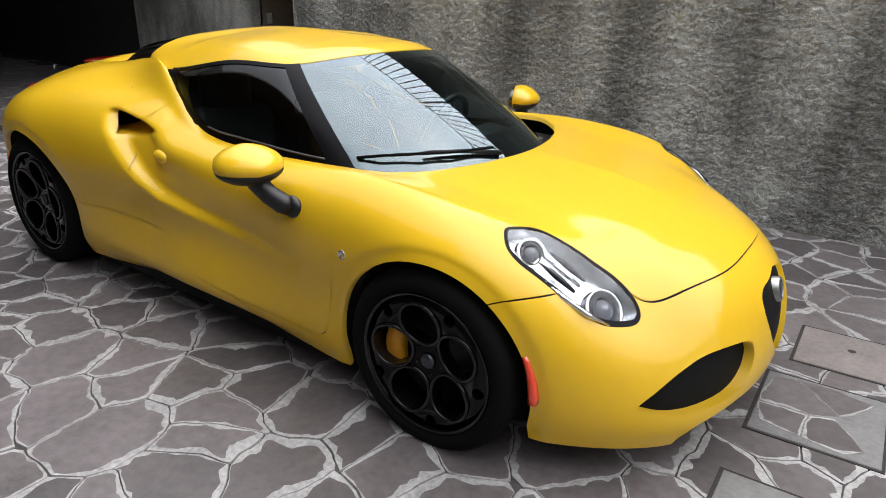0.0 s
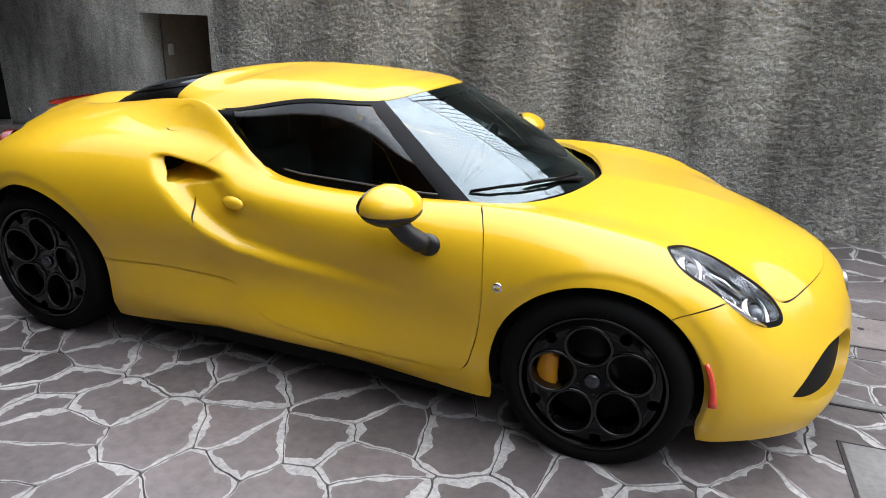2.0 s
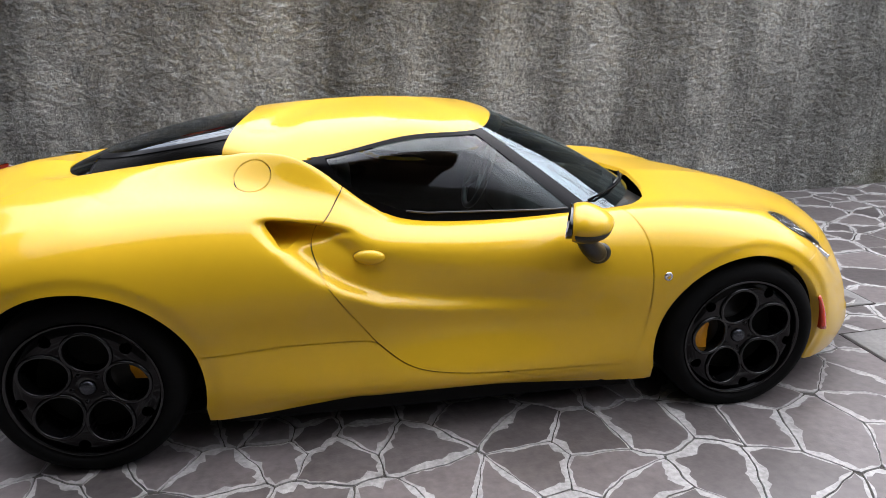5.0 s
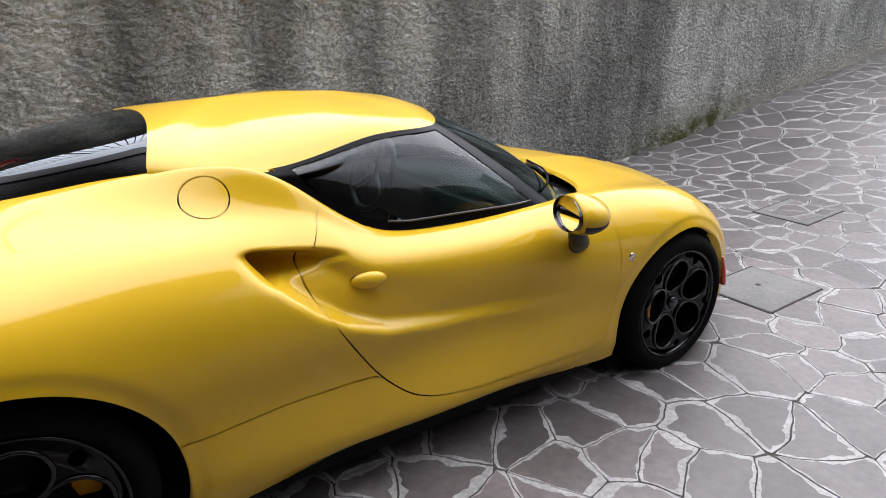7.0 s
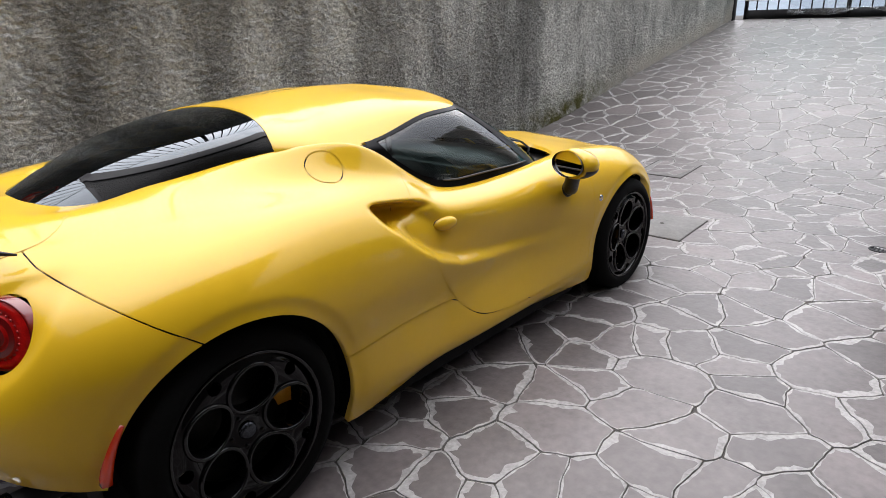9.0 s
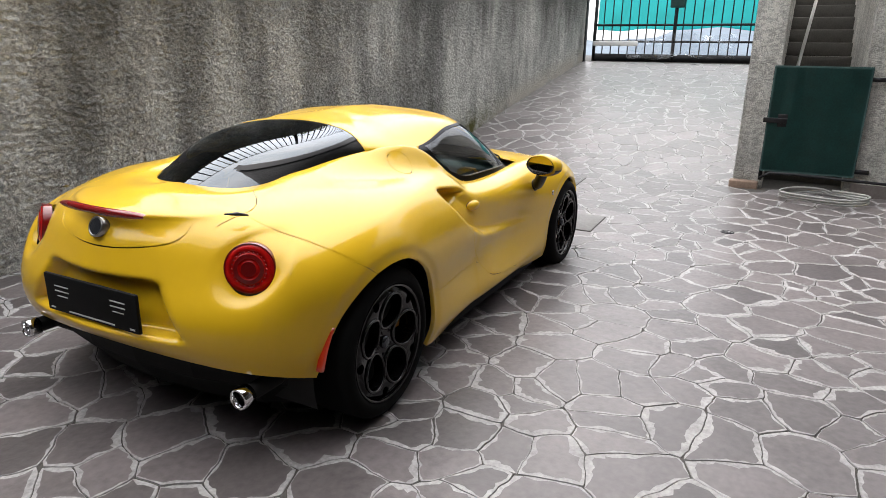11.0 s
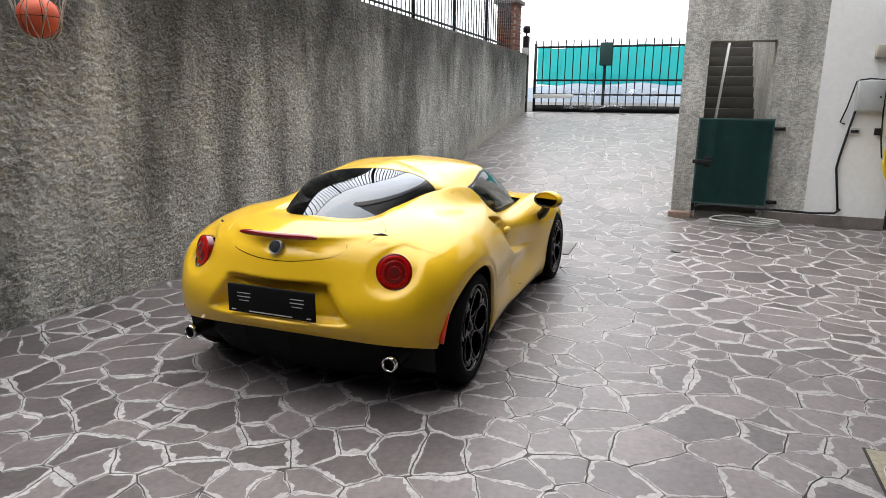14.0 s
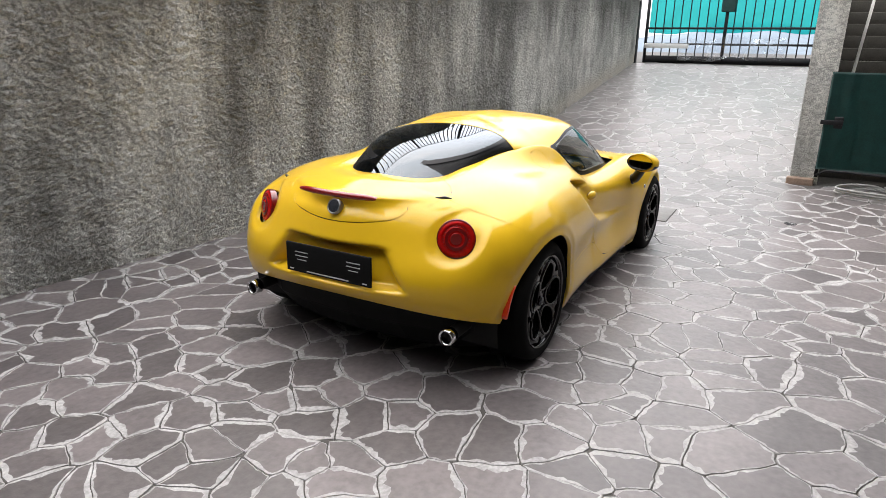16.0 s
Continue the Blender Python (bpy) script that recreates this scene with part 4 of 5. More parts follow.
def wheel(x, y, tyre_r, R, width, turn, caliper_at, reach=.42, depth=0.0):
    out = -1 if y < 0 else 1
    m = spin(x, y, tyre_r, out)
    bm = bmesh.new()
    lathe(bm, [(R - .03, -.19), (R - .014, -.16), (R - .014, -.03), (R - .004, -.016), (R + .002, -.004), (R - .004, .0), (R - .01, -.006)], m, 72)
    hub = part("wheel", bm, RIM_LIP, car)
    bm = bmesh.new()
    lathe(bm, [(R - .004, -.012), (R + .008, .0), (R + .022, .007), (tyre_r - .026, -.002), (tyre_r - .012, -.012), (tyre_r - .003, -.026), (tyre_r, -.045), (tyre_r, .035 - width), (tyre_r - .02, -width), (R, .01 - width)], m, 72)
    part("tyre", bm, RUBBER, hub)
    bm = bmesh.new()
    lips = bmesh.new()
    rim_face(bm, lips, m, R - .008, turn)
    part("rim", bm, RIM, hub, "gloss black five-hole alloy rim")
    part("rim_lip", lips, RIM_LIP, hub, "polished black lips of the rim holes")
    bm = bmesh.new()
    lathe(bm, [(.0, -.020), (.018, -.020), (.024, -.023), (.027, -.030)], m, 24)
    part("centre_cap", bm, EMBLEM, hub, "grey emblem cap")
    bm = bmesh.new()
    lathe(bm, [(.06, -.075), (.085, -.075), (.085, -.085), (R - .075, -.085), (R - .07, -.09), (R - .07, -.108), (.06, -.11)], m, 48)
    part("brake_disc", bm, DISC, hub)
    bm = bmesh.new()
    rows = []
    for q in np.linspace(-reach, reach, 12):
        w = .034 * (1 - .25 * abs(q) / reach)
        rows.append([bm.verts.new(m @ Vector(((R - .085 + u) * math.cos(caliper_at + q), (R - .085 + u) * math.sin(caliper_at + q), h))) for u, h in ((-w, -.05 - depth), (-w, -.125), (w, -.125), (w * 1.1, -.06 - depth), (w * .8, -.046 - depth))])
    for a, b in zip(rows, rows[1:]):
        for k in range(5):
            bm.faces.new((a[k], a[(k + 1) % 5], b[(k + 1) % 5], b[k]))
    bm.faces.new(rows[0])
    bm.faces.new(rows[-1][::-1])
    bmesh.ops.recalc_face_normals(bm, faces=bm.faces)
    part("caliper", bm, GOLD, hub, "amber-yellow brake caliper")


for sy in (-1, 1):
    wheel(1.19, .886 * sy, .309, .238, .215, radians(100), math.pi if sy < 0 else math.pi)
    wheel(-1.19, .885 * sy, .322, .250, .245, radians(80), radians(12 if sy < 0 else 168), .24, .03)
    for (cx, cz, r), w in ((FRONT_ARCH, .30), (REAR_ARCH, .32)):
        bm = bmesh.new()
        rows = [[bm.verts.new((cx + (r + .012) * math.cos(q), sy * yy, cz + (r + .012) * math.sin(q))) for yy in (.79, .86 - w)] for q in np.linspace(radians(-18), radians(198), 30)]
        for a, b in zip(rows, rows[1:]):
            bm.faces.new((a[0], b[0], b[1], a[1]))
        bm.faces.new([r_[1] for r_ in rows])
        part("wheel_arch_liner", bm, CAVITY, car)

# underside, diffuser, exhausts
# plate added under the nose to keep light off the ground there
part("nose_shade_plate", boxed(1.45, 1.85, -.40, .40, .115, .15, bevel=.01), DULL_BLACK, car)
part("underbody", boxed(-1.50, 1.80, -.54, .54, .095, .25, bevel=.02), DULL_BLACK, car)
for s in (-1, 1):
    part("sill_base", boxed(-.76, .78, .50 * s, .79 * s, .095, .24, bevel=.01), DULL_BLACK, car)
bm = bmesh.new()
edge = [(-1.45, .79), (-1.60, .67), (-1.68, .53), (-1.73, .30), (-1.75, 0), (-1.73, -.30), (-1.68, -.53), (-1.60, -.67), (-1.45, -.77)]
low = [bm.verts.new((x + .13, y * .97, .125)) for x, y in edge]
mid = [bm.verts.new((x + .03, y, .25)) for x, y in edge]
high = [bm.verts.new((x + (.02 if abs(y) > .7 else 0), y, .40)) for x, y in edge]
for a, b in ((low, mid), (mid, high)):
    for k in range(len(edge) - 1):
        bm.faces.new((a[k], a[k + 1], b[k + 1], b[k]))
bm.faces.new(low)
bm.faces.new(high)
bmesh.ops.recalc_face_normals(bm, faces=bm.faces)
part("diffuser", bm, DULL_BLACK, car, "black plastic rear diffuser", smooth=False)
for s in (-1, 1):
    bm = bmesh.new()
    lathe(bm, [(.030, .07), (.030, .13), (.034, .138), (.040, .134), (.040, .085), (.034, .08)], Matrix.Translation((-1.655, .622 * s, .287)) @ Euler((0, radians(-90), 0)).to_matrix().to_4x4(), 32)
    pipe = part("exhaust", bm, CHROME, car, "polished round exhaust tip")
    bm = bmesh.new()
    lathe(bm, [(0, .10), (.031, .10), (.033, .09), (.033, -.1)], Matrix.Translation((-1.655, .622 * s, .287)) @ Euler((0, radians(-90), 0)).to_matrix().to_4x4(), 24)
    part("exhaust_bore", bm, CAVITY, pipe)

# tail lamps
DARK_RED = mat("dark_red", (0.16, 0.006, 0.006), 0.2, var=0.1, coat=0.5)
for s in (-1, 1):
    m = Matrix.Translation(TAIL_AT[s] - TAIL_WAY[s] * .020) @ TAIL_WAY[s].to_track_quat("Z", "Y").to_matrix().to_4x4()
    bm = bmesh.new()
    lathe(bm, [(.093, -.03), (.092, .002), (.090, .006), (.087, .004)], m, 48)
    lamp = part("tail_lamp", bm, DARK_RED, car, "round red tail lamp")
    bm = bmesh.new()
    lathe(bm, [(.0, .018), (.028, .018), (.030, .012), (.036, .012), (.038, .017), (.055, .015), (.057, .009), (.065, .009), (.067, .013), (.080, .008), (.088, .0)], m, 48)
    part("lens", bm, RED_LENS, lamp)
    for ring in ([(0, .0187), (.027, .0187)], [(.039, .0176), (.054, .0158)]):
        bm = bmesh.new()
        lathe(bm, ring, m, 48)
        part("inner_lens", bm, DARK_RED, lamp)
    for k in range(24):
        q = 2 * math.pi * k / 24
        bm = bmesh.new()
        lathe(bm, [(0, .006), (.003, .005), (.004, .0)], m @ Matrix.Translation((.061 * math.cos(q), .061 * math.sin(q), .007)), 6)
        part("light_bead", bm, BEAD, lamp)

# headlamps: silvered bowl, two projectors, dark fins and a row of small lamps under the clear cover
for s in (-1, 1):
    bm = bmesh.new()
    tube(bm, [(1.41, .752 * s, .690), (1.48, .752 * s, .650), (1.56, .742 * s, .605), (1.63, .715 * s, .560), (1.68, .67 * s, .525)], [.004, .009, .010, .009, .004], 10)
    lamp = part("headlight", bm, CHROME, car, "clear headlight with silvered bowls and black trim")
    for k in range(9):
        q = k / 8
        at = Vector((1.47 + .17 * q, (.758 - .042 * q * q) * s, .667 - .105 * q))
        bm = bmesh.new()
        lathe(bm, [(0, .004), (.005, .003), (.006, -.004)], Matrix.Translation(at) @ Vector((.5, .5 * s, .7)).to_track_quat("Z", "Y").to_matrix().to_4x4(), 8)
        part("light_bead", bm, CHROME, lamp)
    for lx, ly, lz, r in ((1.652, .640, .552, .062), (1.435, .695, .685, .046)):
        way = Vector((.70, .34 * s, .62)).normalized()
        m = Matrix.Translation((lx, ly * s, lz)) @ way.to_track_quat("Z", "Y").to_matrix().to_4x4()
        bm = bmesh.new()
        lathe(bm, [(r * .3, -.035), (r * .62, -.022), (r * .88, .0), (r, .006), (r + .002, -.03)], m, 32)
        part("lamp_bowl", bm, CHROME, lamp, "chrome reflector bowl")
        bm = bmesh.new()
        lathe(bm, [(0, .016), (r * .25, .013), (r * .46, .003), (r * .56, -.012)], m, 24)
        part("projector_lens", bm, LENS, lamp)
        bm = bmesh.new()
        lathe(bm, [(r * .58, -.014), (r * .60, .002), (r * .68, .002), (r * .70, -.016)], m, 32)
        part("lens_ring", bm, LAMP_GREY, lamp)
    for k in range(3):
        bm = bmesh.new()
        y0 = .728 - .034 * k
        tube(bm, [(1.475, y0 * s, .680 + .004 * k), (1.53, (y0 - .004) * s, .652 + .004 * k), (1.585, (y0 - .014) * s, .616 + .004 * k)], [.003, .010, .005], 8)
        part("fin", bm, LAMP_GREY if k != 1 else CHROME, lamp)


def emblem(at, way, r, parent=car):
    m = Matrix.Translation(at) @ Vector(way).to_track_quat("Z", "Y").to_matrix().to_4x4()
    bm = bmesh.new()
    lathe(bm, [(r * .82, .003), (r * .86, .006), (r, .004), (r, -.03)], m, 32)
    ob = part("emblem", bm, STEEL, parent, "round emblem in a chrome ring")
    bm = bmesh.new()
    lathe(bm, [(0, .005), (r * .84, .003)], m, 32)
    part("emblem_face", bm, EMBLEM, ob)


emblem((2.022, 0, .49), (.96, 0, .28), .043)
emblem((-1.811, 0, .842), (-.93, 0, .36), .038)

# reflectors, side repeaters, brake light, winglets
for s in (-1, 1):
    for (cx, cz, rr), a0, a1, y0, y1 in ((FRONT_ARCH, 25, 2, .852, .858), (REAR_ARCH, 148, 172, .842, .832)):
        bm = bmesh.new()
        rows = []
        for q in np.linspace(0, 1, 10):
            an = radians(a0 + (a1 - a0) * q)
            wdt = .026 * (.55 + .45 * q)
            yy = y0 + (y1 - y0) * q
            rows.append([bm.verts.new((cx + (rr + u) * math.cos(an), (yy + h) * s, cz + (rr + u) * math.sin(an))) for u, h in ((.001, -.02), (.001, .003), (wdt * .5, .006), (wdt, .002), (wdt, -.02))])
        for ra, rb in zip(rows, rows[1:]):
            for k in range(4):
                bm.faces.new((ra[k], ra[k + 1], rb[k + 1], rb[k]))
        bm.faces.new(rows[0])
        bm.faces.new(rows[-1][::-1])
        bmesh.ops.recalc_face_normals(bm, faces=bm.faces)
        part("side_reflector", bm, ORANGE_LENS, car, "red-orange side reflector")
    bm = bmesh.new()
    lathe(bm, [(0, .004), (.007, .004), (.010, .007), (.016, .006), (.018, -.006)], Matrix.Translation((.86, .877 * s, .587)) @ Euler((radians(-90 * s), 0, 0)).to_matrix().to_4x4(), 24)
    part("side_repeater", bm, CHROME, car, "small round chrome side repeater")
    bm = bmesh.new()
    tube(bm, [(-1.565, .515 * s, .898), (-1.60, .497 * s, .908), (-1.632, .465 * s, .910)], [.003, .008, .003], 6)
    part("winglet", bm, BLACK_PLASTIC, car)
bm = bmesh.new()
rows = []
for y in np.linspace(-.235, .235, 21):
    x, e = -1.806 + .42 * y * y, .015 * (1 - (abs(y) / .25) ** 8)
    rows.append([bm.verts.new((x + dx, y, .901 + dz * e)) for dx, dz in ((.01, 1), (-.004, .8), (-.007, 0), (-.004, -.8), (.01, -1))])
for a, b in zip(rows, rows[1:]):
    for k in range(4):
        bm.faces.new((a[k], a[k + 1], b[k + 1], b[k]))
part("brake_light", bm, mat("brake_red", (0.22, 0.008, 0.008), 0.15, var=0.1, coat=0.6), car, "slim dark red high brake light")

# number plate holder with unreadable print as bars
bm = boxed(-1.880, -1.866, -.262, .262, .490, .642, bevel=.004)
plate = part("plate_holder", bm, DULL_BLACK, car, "empty black number plate holder")
bars = [(-.20, -.12, .598, .004), (-.20, -.12, .578, .004), (-.19, -.13, .558, .003), (.12, .20, .598, .004), (.12, .20, .578, .004), (.13, .19, .558, .003), (-.13, .13, .503, .005), (-.24, -.215, .505, .006), (.215, .24, .505, .006)]
for y0, y1, z, h in bars:
    part("print_bar", boxed(-1.8825, -1.8795, y0, y1, z - h * .5, z + h * .5), PRINT, plate, smooth=False)

# mirrors
for s in (-1, 1):
    hold = Matrix.Translation((.505, .930 * s, .829)) @ Matrix.Rotation(radians(20 * s), 4, "Z")
    bm = bmesh.new()
    bmesh.ops.create_uvsphere(bm, u_segments=32, v_segments=20, radius=1)
    for v in bm.verts:
        x, y, z = v.co
        taper = 1 - .18 * max(0, -y * s)
        back = max(x, -.42) if x < 0 else x * (1.05 - .12 * abs(y))
        v.co = hold @ Vector((.094 * back, .116 * y, .069 * z * taper * (1 - .22 * max(0, x))))
    house = part("door_mirror", bm, YELLOW, car, "yellow door mirror on a black stalk")
    face_m = hold @ Matrix.Translation((-.040, 0, 0)) @ Euler((0, radians(-82), 0)).to_matrix().to_4x4()
    bm = bmesh.new()
    lathe(bm, [(.84, .02), (.88, -.02), (.95, -.03), (.97, .02), (.98, .12)], face_m @ Matrix.Diagonal((.058, .104, .12, 1)), 40)
    part("mirror_rim", bm, BLACK_GLOSS, house)
    bm = bmesh.new()
    lathe(bm, [(0, .001), (.90, .001)], face_m @ Matrix.Diagonal((.058, .104, 1, 1)), 40)
    part("mirror_glass", bm, MIRROR, house)
    bm = bmesh.new()
    lathe(bm, [(.6, -.80), (.80, -.62), (.92, -.45), (.975, -.30), (.96, -.26)], hold @ Matrix.Diagonal((.094, .116, .069, 1)), 36)
    bmesh.ops.delete(bm, geom=[v for v in bm.verts if (hold.inverted() @ v.co).x < -.042], context="VERTS")
    part("lower_trim", bm, BLACK_PLASTIC, house, "black lower mirror trim")
    bm = bmesh.new()
    tube(bm, [(.50, .925 * s, .80), (.515, .915 * s, .77), (.545, .89 * s, .725), (.58, .865 * s, .695), (.60, .845 * s, .68)], [.03, .034, .034, .036, .03], 14)
    bmesh.ops.create_uvsphere(bm, u_segments=20, v_segments=12, radius=1, matrix=Matrix.Translation((.60, .842 * s, .682)) @ Matrix.Diagonal((.046, .026, .040, 1)))
    part("stalk", bm, BLACK_PLASTIC, house, "black mirror stalk")
    bm = bmesh.new()
    bmesh.ops.create_uvsphere(bm, u_segments=28, v_segments=14, radius=1, matrix=Matrix.Translation((-.222, .788 * s, .703)) @ Euler((radians(6 * s), 0, radians(12 * s))).to_matrix().to_4x4() @ Matrix.Diagonal((.056, .024, .027, 1)))
    part("door_handle", bm, YELLOW, car, "oval yellow door handle")
    bm = bmesh.new()
    bmesh.ops.create_uvsphere(bm, u_segments=28, v_segments=14, radius=1, matrix=Matrix.Translation((-.222, .7825 * s, .703)) @ Euler((radians(6 * s), 0, radians(12 * s))).to_matrix().to_4x4() @ Matrix.Diagonal((.0582, .023, .0288, 1)))
    part("handle_gap", bm, CAVITY, car)

# wiper, cowl and cabin inside
part("cowl", boxed(.55, 1.02, -.60, .60, .70, .735, bevel=.01), BLACK_PLASTIC, car)
bm = bmesh.new()
tube(bm, [(.985, -.12, .80), (.90, -.28, .822), (.83, -.40, .828)], [.010, .007, .005], 8)
arm = part("wiper", bm, BLACK_PLASTIC, car, "black windscreen wiper")
bm = bmesh.new()
tube(bm, [(.965, -.14, .822), (.90, -.31, .824), (.83, -.42, .826), (.73, -.53, .822), (.655, -.575, .810)], .0055, 6)
part("wiper_blade", bm, RUBBER, arm)
part("cabin_floor", boxed(-.5, .9, -.62, .62, .22, .30), DASH, car)
bm = bmesh.new()
prism(bm, [(.50, -.60), (.50, .60), (.92, .45), (1.0, 0), (.92, -.45)], .50, .755)
bmesh.ops.recalc_face_normals(bm, faces=bm.faces)
bmesh.ops.bevel(bm, geom=bm.edges[:], offset=.03, segments=3, affect="EDGES")
part("dashboard", bm, DASH, car, "dark grey dashboard")
part("bulkhead", boxed(-.52, -.46, -.48, .48, .30, 1.0, bevel=.02), DASH, car)
for s in (-1, 1):
    bm = bmesh.new()
    box(bm, -.30, .25, .10 * s, .55 * s, .30, .44, bevel=.05)
    box(bm, -.44, -.26, .12 * s, .53 * s, .36, .84, bevel=.06)
    box(bm, -.44, -.32, .20 * s, .45 * s, .80, 1.0, bevel=.05)
    part("seat", bm, DASH, car, "dark bucket seat")
m = Matrix.Translation((.40, .33, .74)) @ Euler((0, radians(-68), 0)).to_matrix().to_4x4()
bm = bmesh.new()
tube(bm, [m @ Vector((.175 * math.cos(q), .175 * math.sin(q), 0)) for q in np.linspace(0, 2 * math.pi, 40, endpoint=False)], .016, 10, True)
for q in (0, 2.2, -2.2):
    tube(bm, [m @ Vector((.0, 0, -.02)), m @ Vector((.17 * math.cos(q), .17 * math.sin(q), 0))], .014, 6)
part("steering_wheel", bm, BLACK_PLASTIC, car, "black three-spoke steering wheel")
bm = bmesh.new()
box(bm, .27, .31, -.11, .11, 1.00, 1.06, bevel=.012)
tube(bm, [(.31, 0, 1.04), (.35, 0, 1.09)], .012, 8)
part("inner_mirror", bm, BLACK_PLASTIC, car, "black inside mirror")
# ---- by the garage ----
BEIGE = mat("beige_plaster", (0.36, 0.32, 0.26), 0.85, var=0.2, scale=3)
for nm, args in (("wall_niche_side", (-4.28, -3.98, 2.97, 4.1, -0.3, 1.6)), ("wall_niche_side", (-3.08, -2.90, 2.94, 4.1, -0.3, 1.6)), ("wall_niche_back", (-4.28, -2.90, 4.1, 4.3, -0.3, 1.6))):
    tagged(part(nm, boxed(*args), BEIGE, smooth=False), "beige plaster wall inside the low doorway", "wall", kind="structure")
tagged(part("ceiling_niche", boxed(-4.28, -2.90, 2.95, 4.3, 1.36, 1.5), BEIGE, smooth=False), "beige ceiling inside the low doorway", "ceiling", kind="structure")
shelf = tagged(part("shelf", boxed(-3.50, -3.085, 2.70, 3.0, .50, .53, bevel=.004), IRON), "dark metal wall shelf inside the low doorway", "shelf")
GREEN_PLASTIC = mat("green_plastic", (0.01, 0.16, 0.07), 0.4, var=0.2, scale=20)
can = thing("watering_can", "green plastic watering can on a shelf", "watering can", (-3.25, 2.86, .53))
bm = bmesh.new()
lathe(bm, [(0, 0), (.085, 0), (.09, .02), (.085, .17), (.06, .20), (.05, .20), (.05, .18)], Matrix(), 24)
part("can_body", bm, GREEN_PLASTIC, can)
bm = bmesh.new()
tube(bm, [(-.08, 0, .05), (-.14, 0, .12), (-.19, 0, .22)], [.02, .014, .011], 8)
part("spout", bm, GREEN_PLASTIC, can)
bm = bmesh.new()
tube(bm, [(.06, 0, .19), (.11, 0, .24), (.15, 0, .18), (.12, 0, .06), (.085, 0, .04)], .010, 8)
part("can_handle", bm, GREEN_PLASTIC, can)
switch = tagged(part("light_switch", boxed(-3.985, -3.972, 3.05, 3.13, .88, 1.0, bevel=.004), WHITE), "small white light switch on the beige jamb", "switch")

# dark drain channel across the drive
channel = thing("drain_channel", "black iron drain grating across the drive", "drain", (-4.515, 0, 0))
bm = bmesh.new()
box(bm, -.085, -.070, -2.6, 2.62, -.02, .014)
part("channel_frame", bm, IRON, channel)
bm = bmesh.new()
box(bm, .070, .085, -2.6, 2.62, -.02, .014)
part("channel_frame", bm, IRON, channel)
slat = part("grating_bar", boxed(-.07, .07, -.011, .011, -.01, .0115), IRON, channel)
slat.location = (0, -2.58, 0)
for k in range(1, 148):
    o = new("grating_bar", slat.data)
    o.parent = channel
    o.location = (0, -2.58 + k * .0352, 0)

# railing over the garage and along the wall top
def railing(name, pts, height, pitch, post_pitch, label):
    """Upright bars between two rails along a line of points."""
    rail = thing(name, label, "railing", pts[0])
    base = Vector(pts[0])
    a, b = Vector(pts[0]) - base, Vector(pts[-1]) - base
    for h in (.10, height - .06):
        bm = bmesh.new()
        tube(bm, [a + Vector((0, 0, h)), b + Vector((0, 0, h))], .018, 6)
        part("rail", bm, IRON, rail)
    n = int((b - a).length / pitch)
    bm = bmesh.new()
    tube(bm, [(0, 0, .02), (0, 0, height)], .010, 6)
    first = part("bar", bm, IRON, rail)
    bm = bmesh.new()
    tube(bm, [(0, 0, 0), (0, 0, height + .03)], .03, 6)
    post = part("post", bm, IRON, rail)
    every = max(2, round(post_pitch / pitch))
    for k in range(1, n):
        at = a.lerp(b, k / n)
        src = post if k % every == 0 else first
        o = new(src.name.split(".")[0], src.data)
        o.parent, o.location = rail, at
    return rail


railing("wall_railing", [(-2.75, wall_y(-2.75) + .15, wall_top(-2.75)), (9.3, wall_y(9.3) + .15, wall_top(9.3))], 1.25, .125, 1.5, "dark iron railing on top of the retaining wall")

# brick pier at the end of the wall
BRICK = mat("old_brick", (0.20, 0.085, 0.055), 0.85, var=0.35, scale=8, bump=0.003, bump_scale=50, random_tone=0.3)
pier = thing("brick_pier", "weathered red brick pier with a concrete cap", "pier", (9.62, 1.92, wall_top(9.6)))
part("pier_core", boxed(-.20, .20, -.20, .20, -.02, .99), MORTAR, pier)
part("cap", boxed(-.27, .27, -.27, .27, .99, 1.07, bevel=.012), CONCRETE, pier, "grey concrete cap")
brick_a = boxed(-.105, .105, -.008, .008, -.026, .026, bevel=.003)
brick_o = part("brick", brick_a, BRICK, pier)
brick_o.location = (-.11, -.205, .03)
for row in range(15):
    for face in range(4):
        for k in (-1, 1):
            off = .11 * k + (.055 if row % 2 else -.0) * (-1 if k > 0 else 0)
            o = new("brick", brick_o.data)
            o.parent = pier
            q = radians(90 * face)
            px, py = off * .92, -.205
            o.location = (px * math.cos(q) - py * math.sin(q), px * math.sin(q) + py * math.cos(q), .03 + row * .066)
            o.rotation_euler = (0, 0, q)

# ---- gate at the top of the ramp ----
GATE_X = 10.1
TEAL = bpy.data.materials.new("teal_mesh_cloth")
TEAL.use_nodes = True
n, l = TEAL.node_tree.nodes, TEAL.node_tree.links
n.remove(n["Principled BSDF"])
mx, mx2, tr, df, tl = n.new("ShaderNodeMixShader"), n.new("ShaderNodeMixShader"), n.new("ShaderNodeBsdfTransparent"), n.new("ShaderNodeBsdfDiffuse"), n.new("ShaderNodeBsdfTranslucent")
tr.inputs["Color"].default_value = (0.10, 0.60, 0.60, 1)
df.inputs["Color"].default_value = (0.01, 0.33, 0.33, 1)
tl.inputs["Color"].default_value = (0.01, 0.40, 0.40, 1)
mx.inputs[0].default_value, mx2.inputs[0].default_value = 0.75, 0.6
l.new(df.outputs[0], mx2.inputs[1])
l.new(tl.outputs[0], mx2.inputs[2])
l.new(tr.outputs[0], mx.inputs[1])
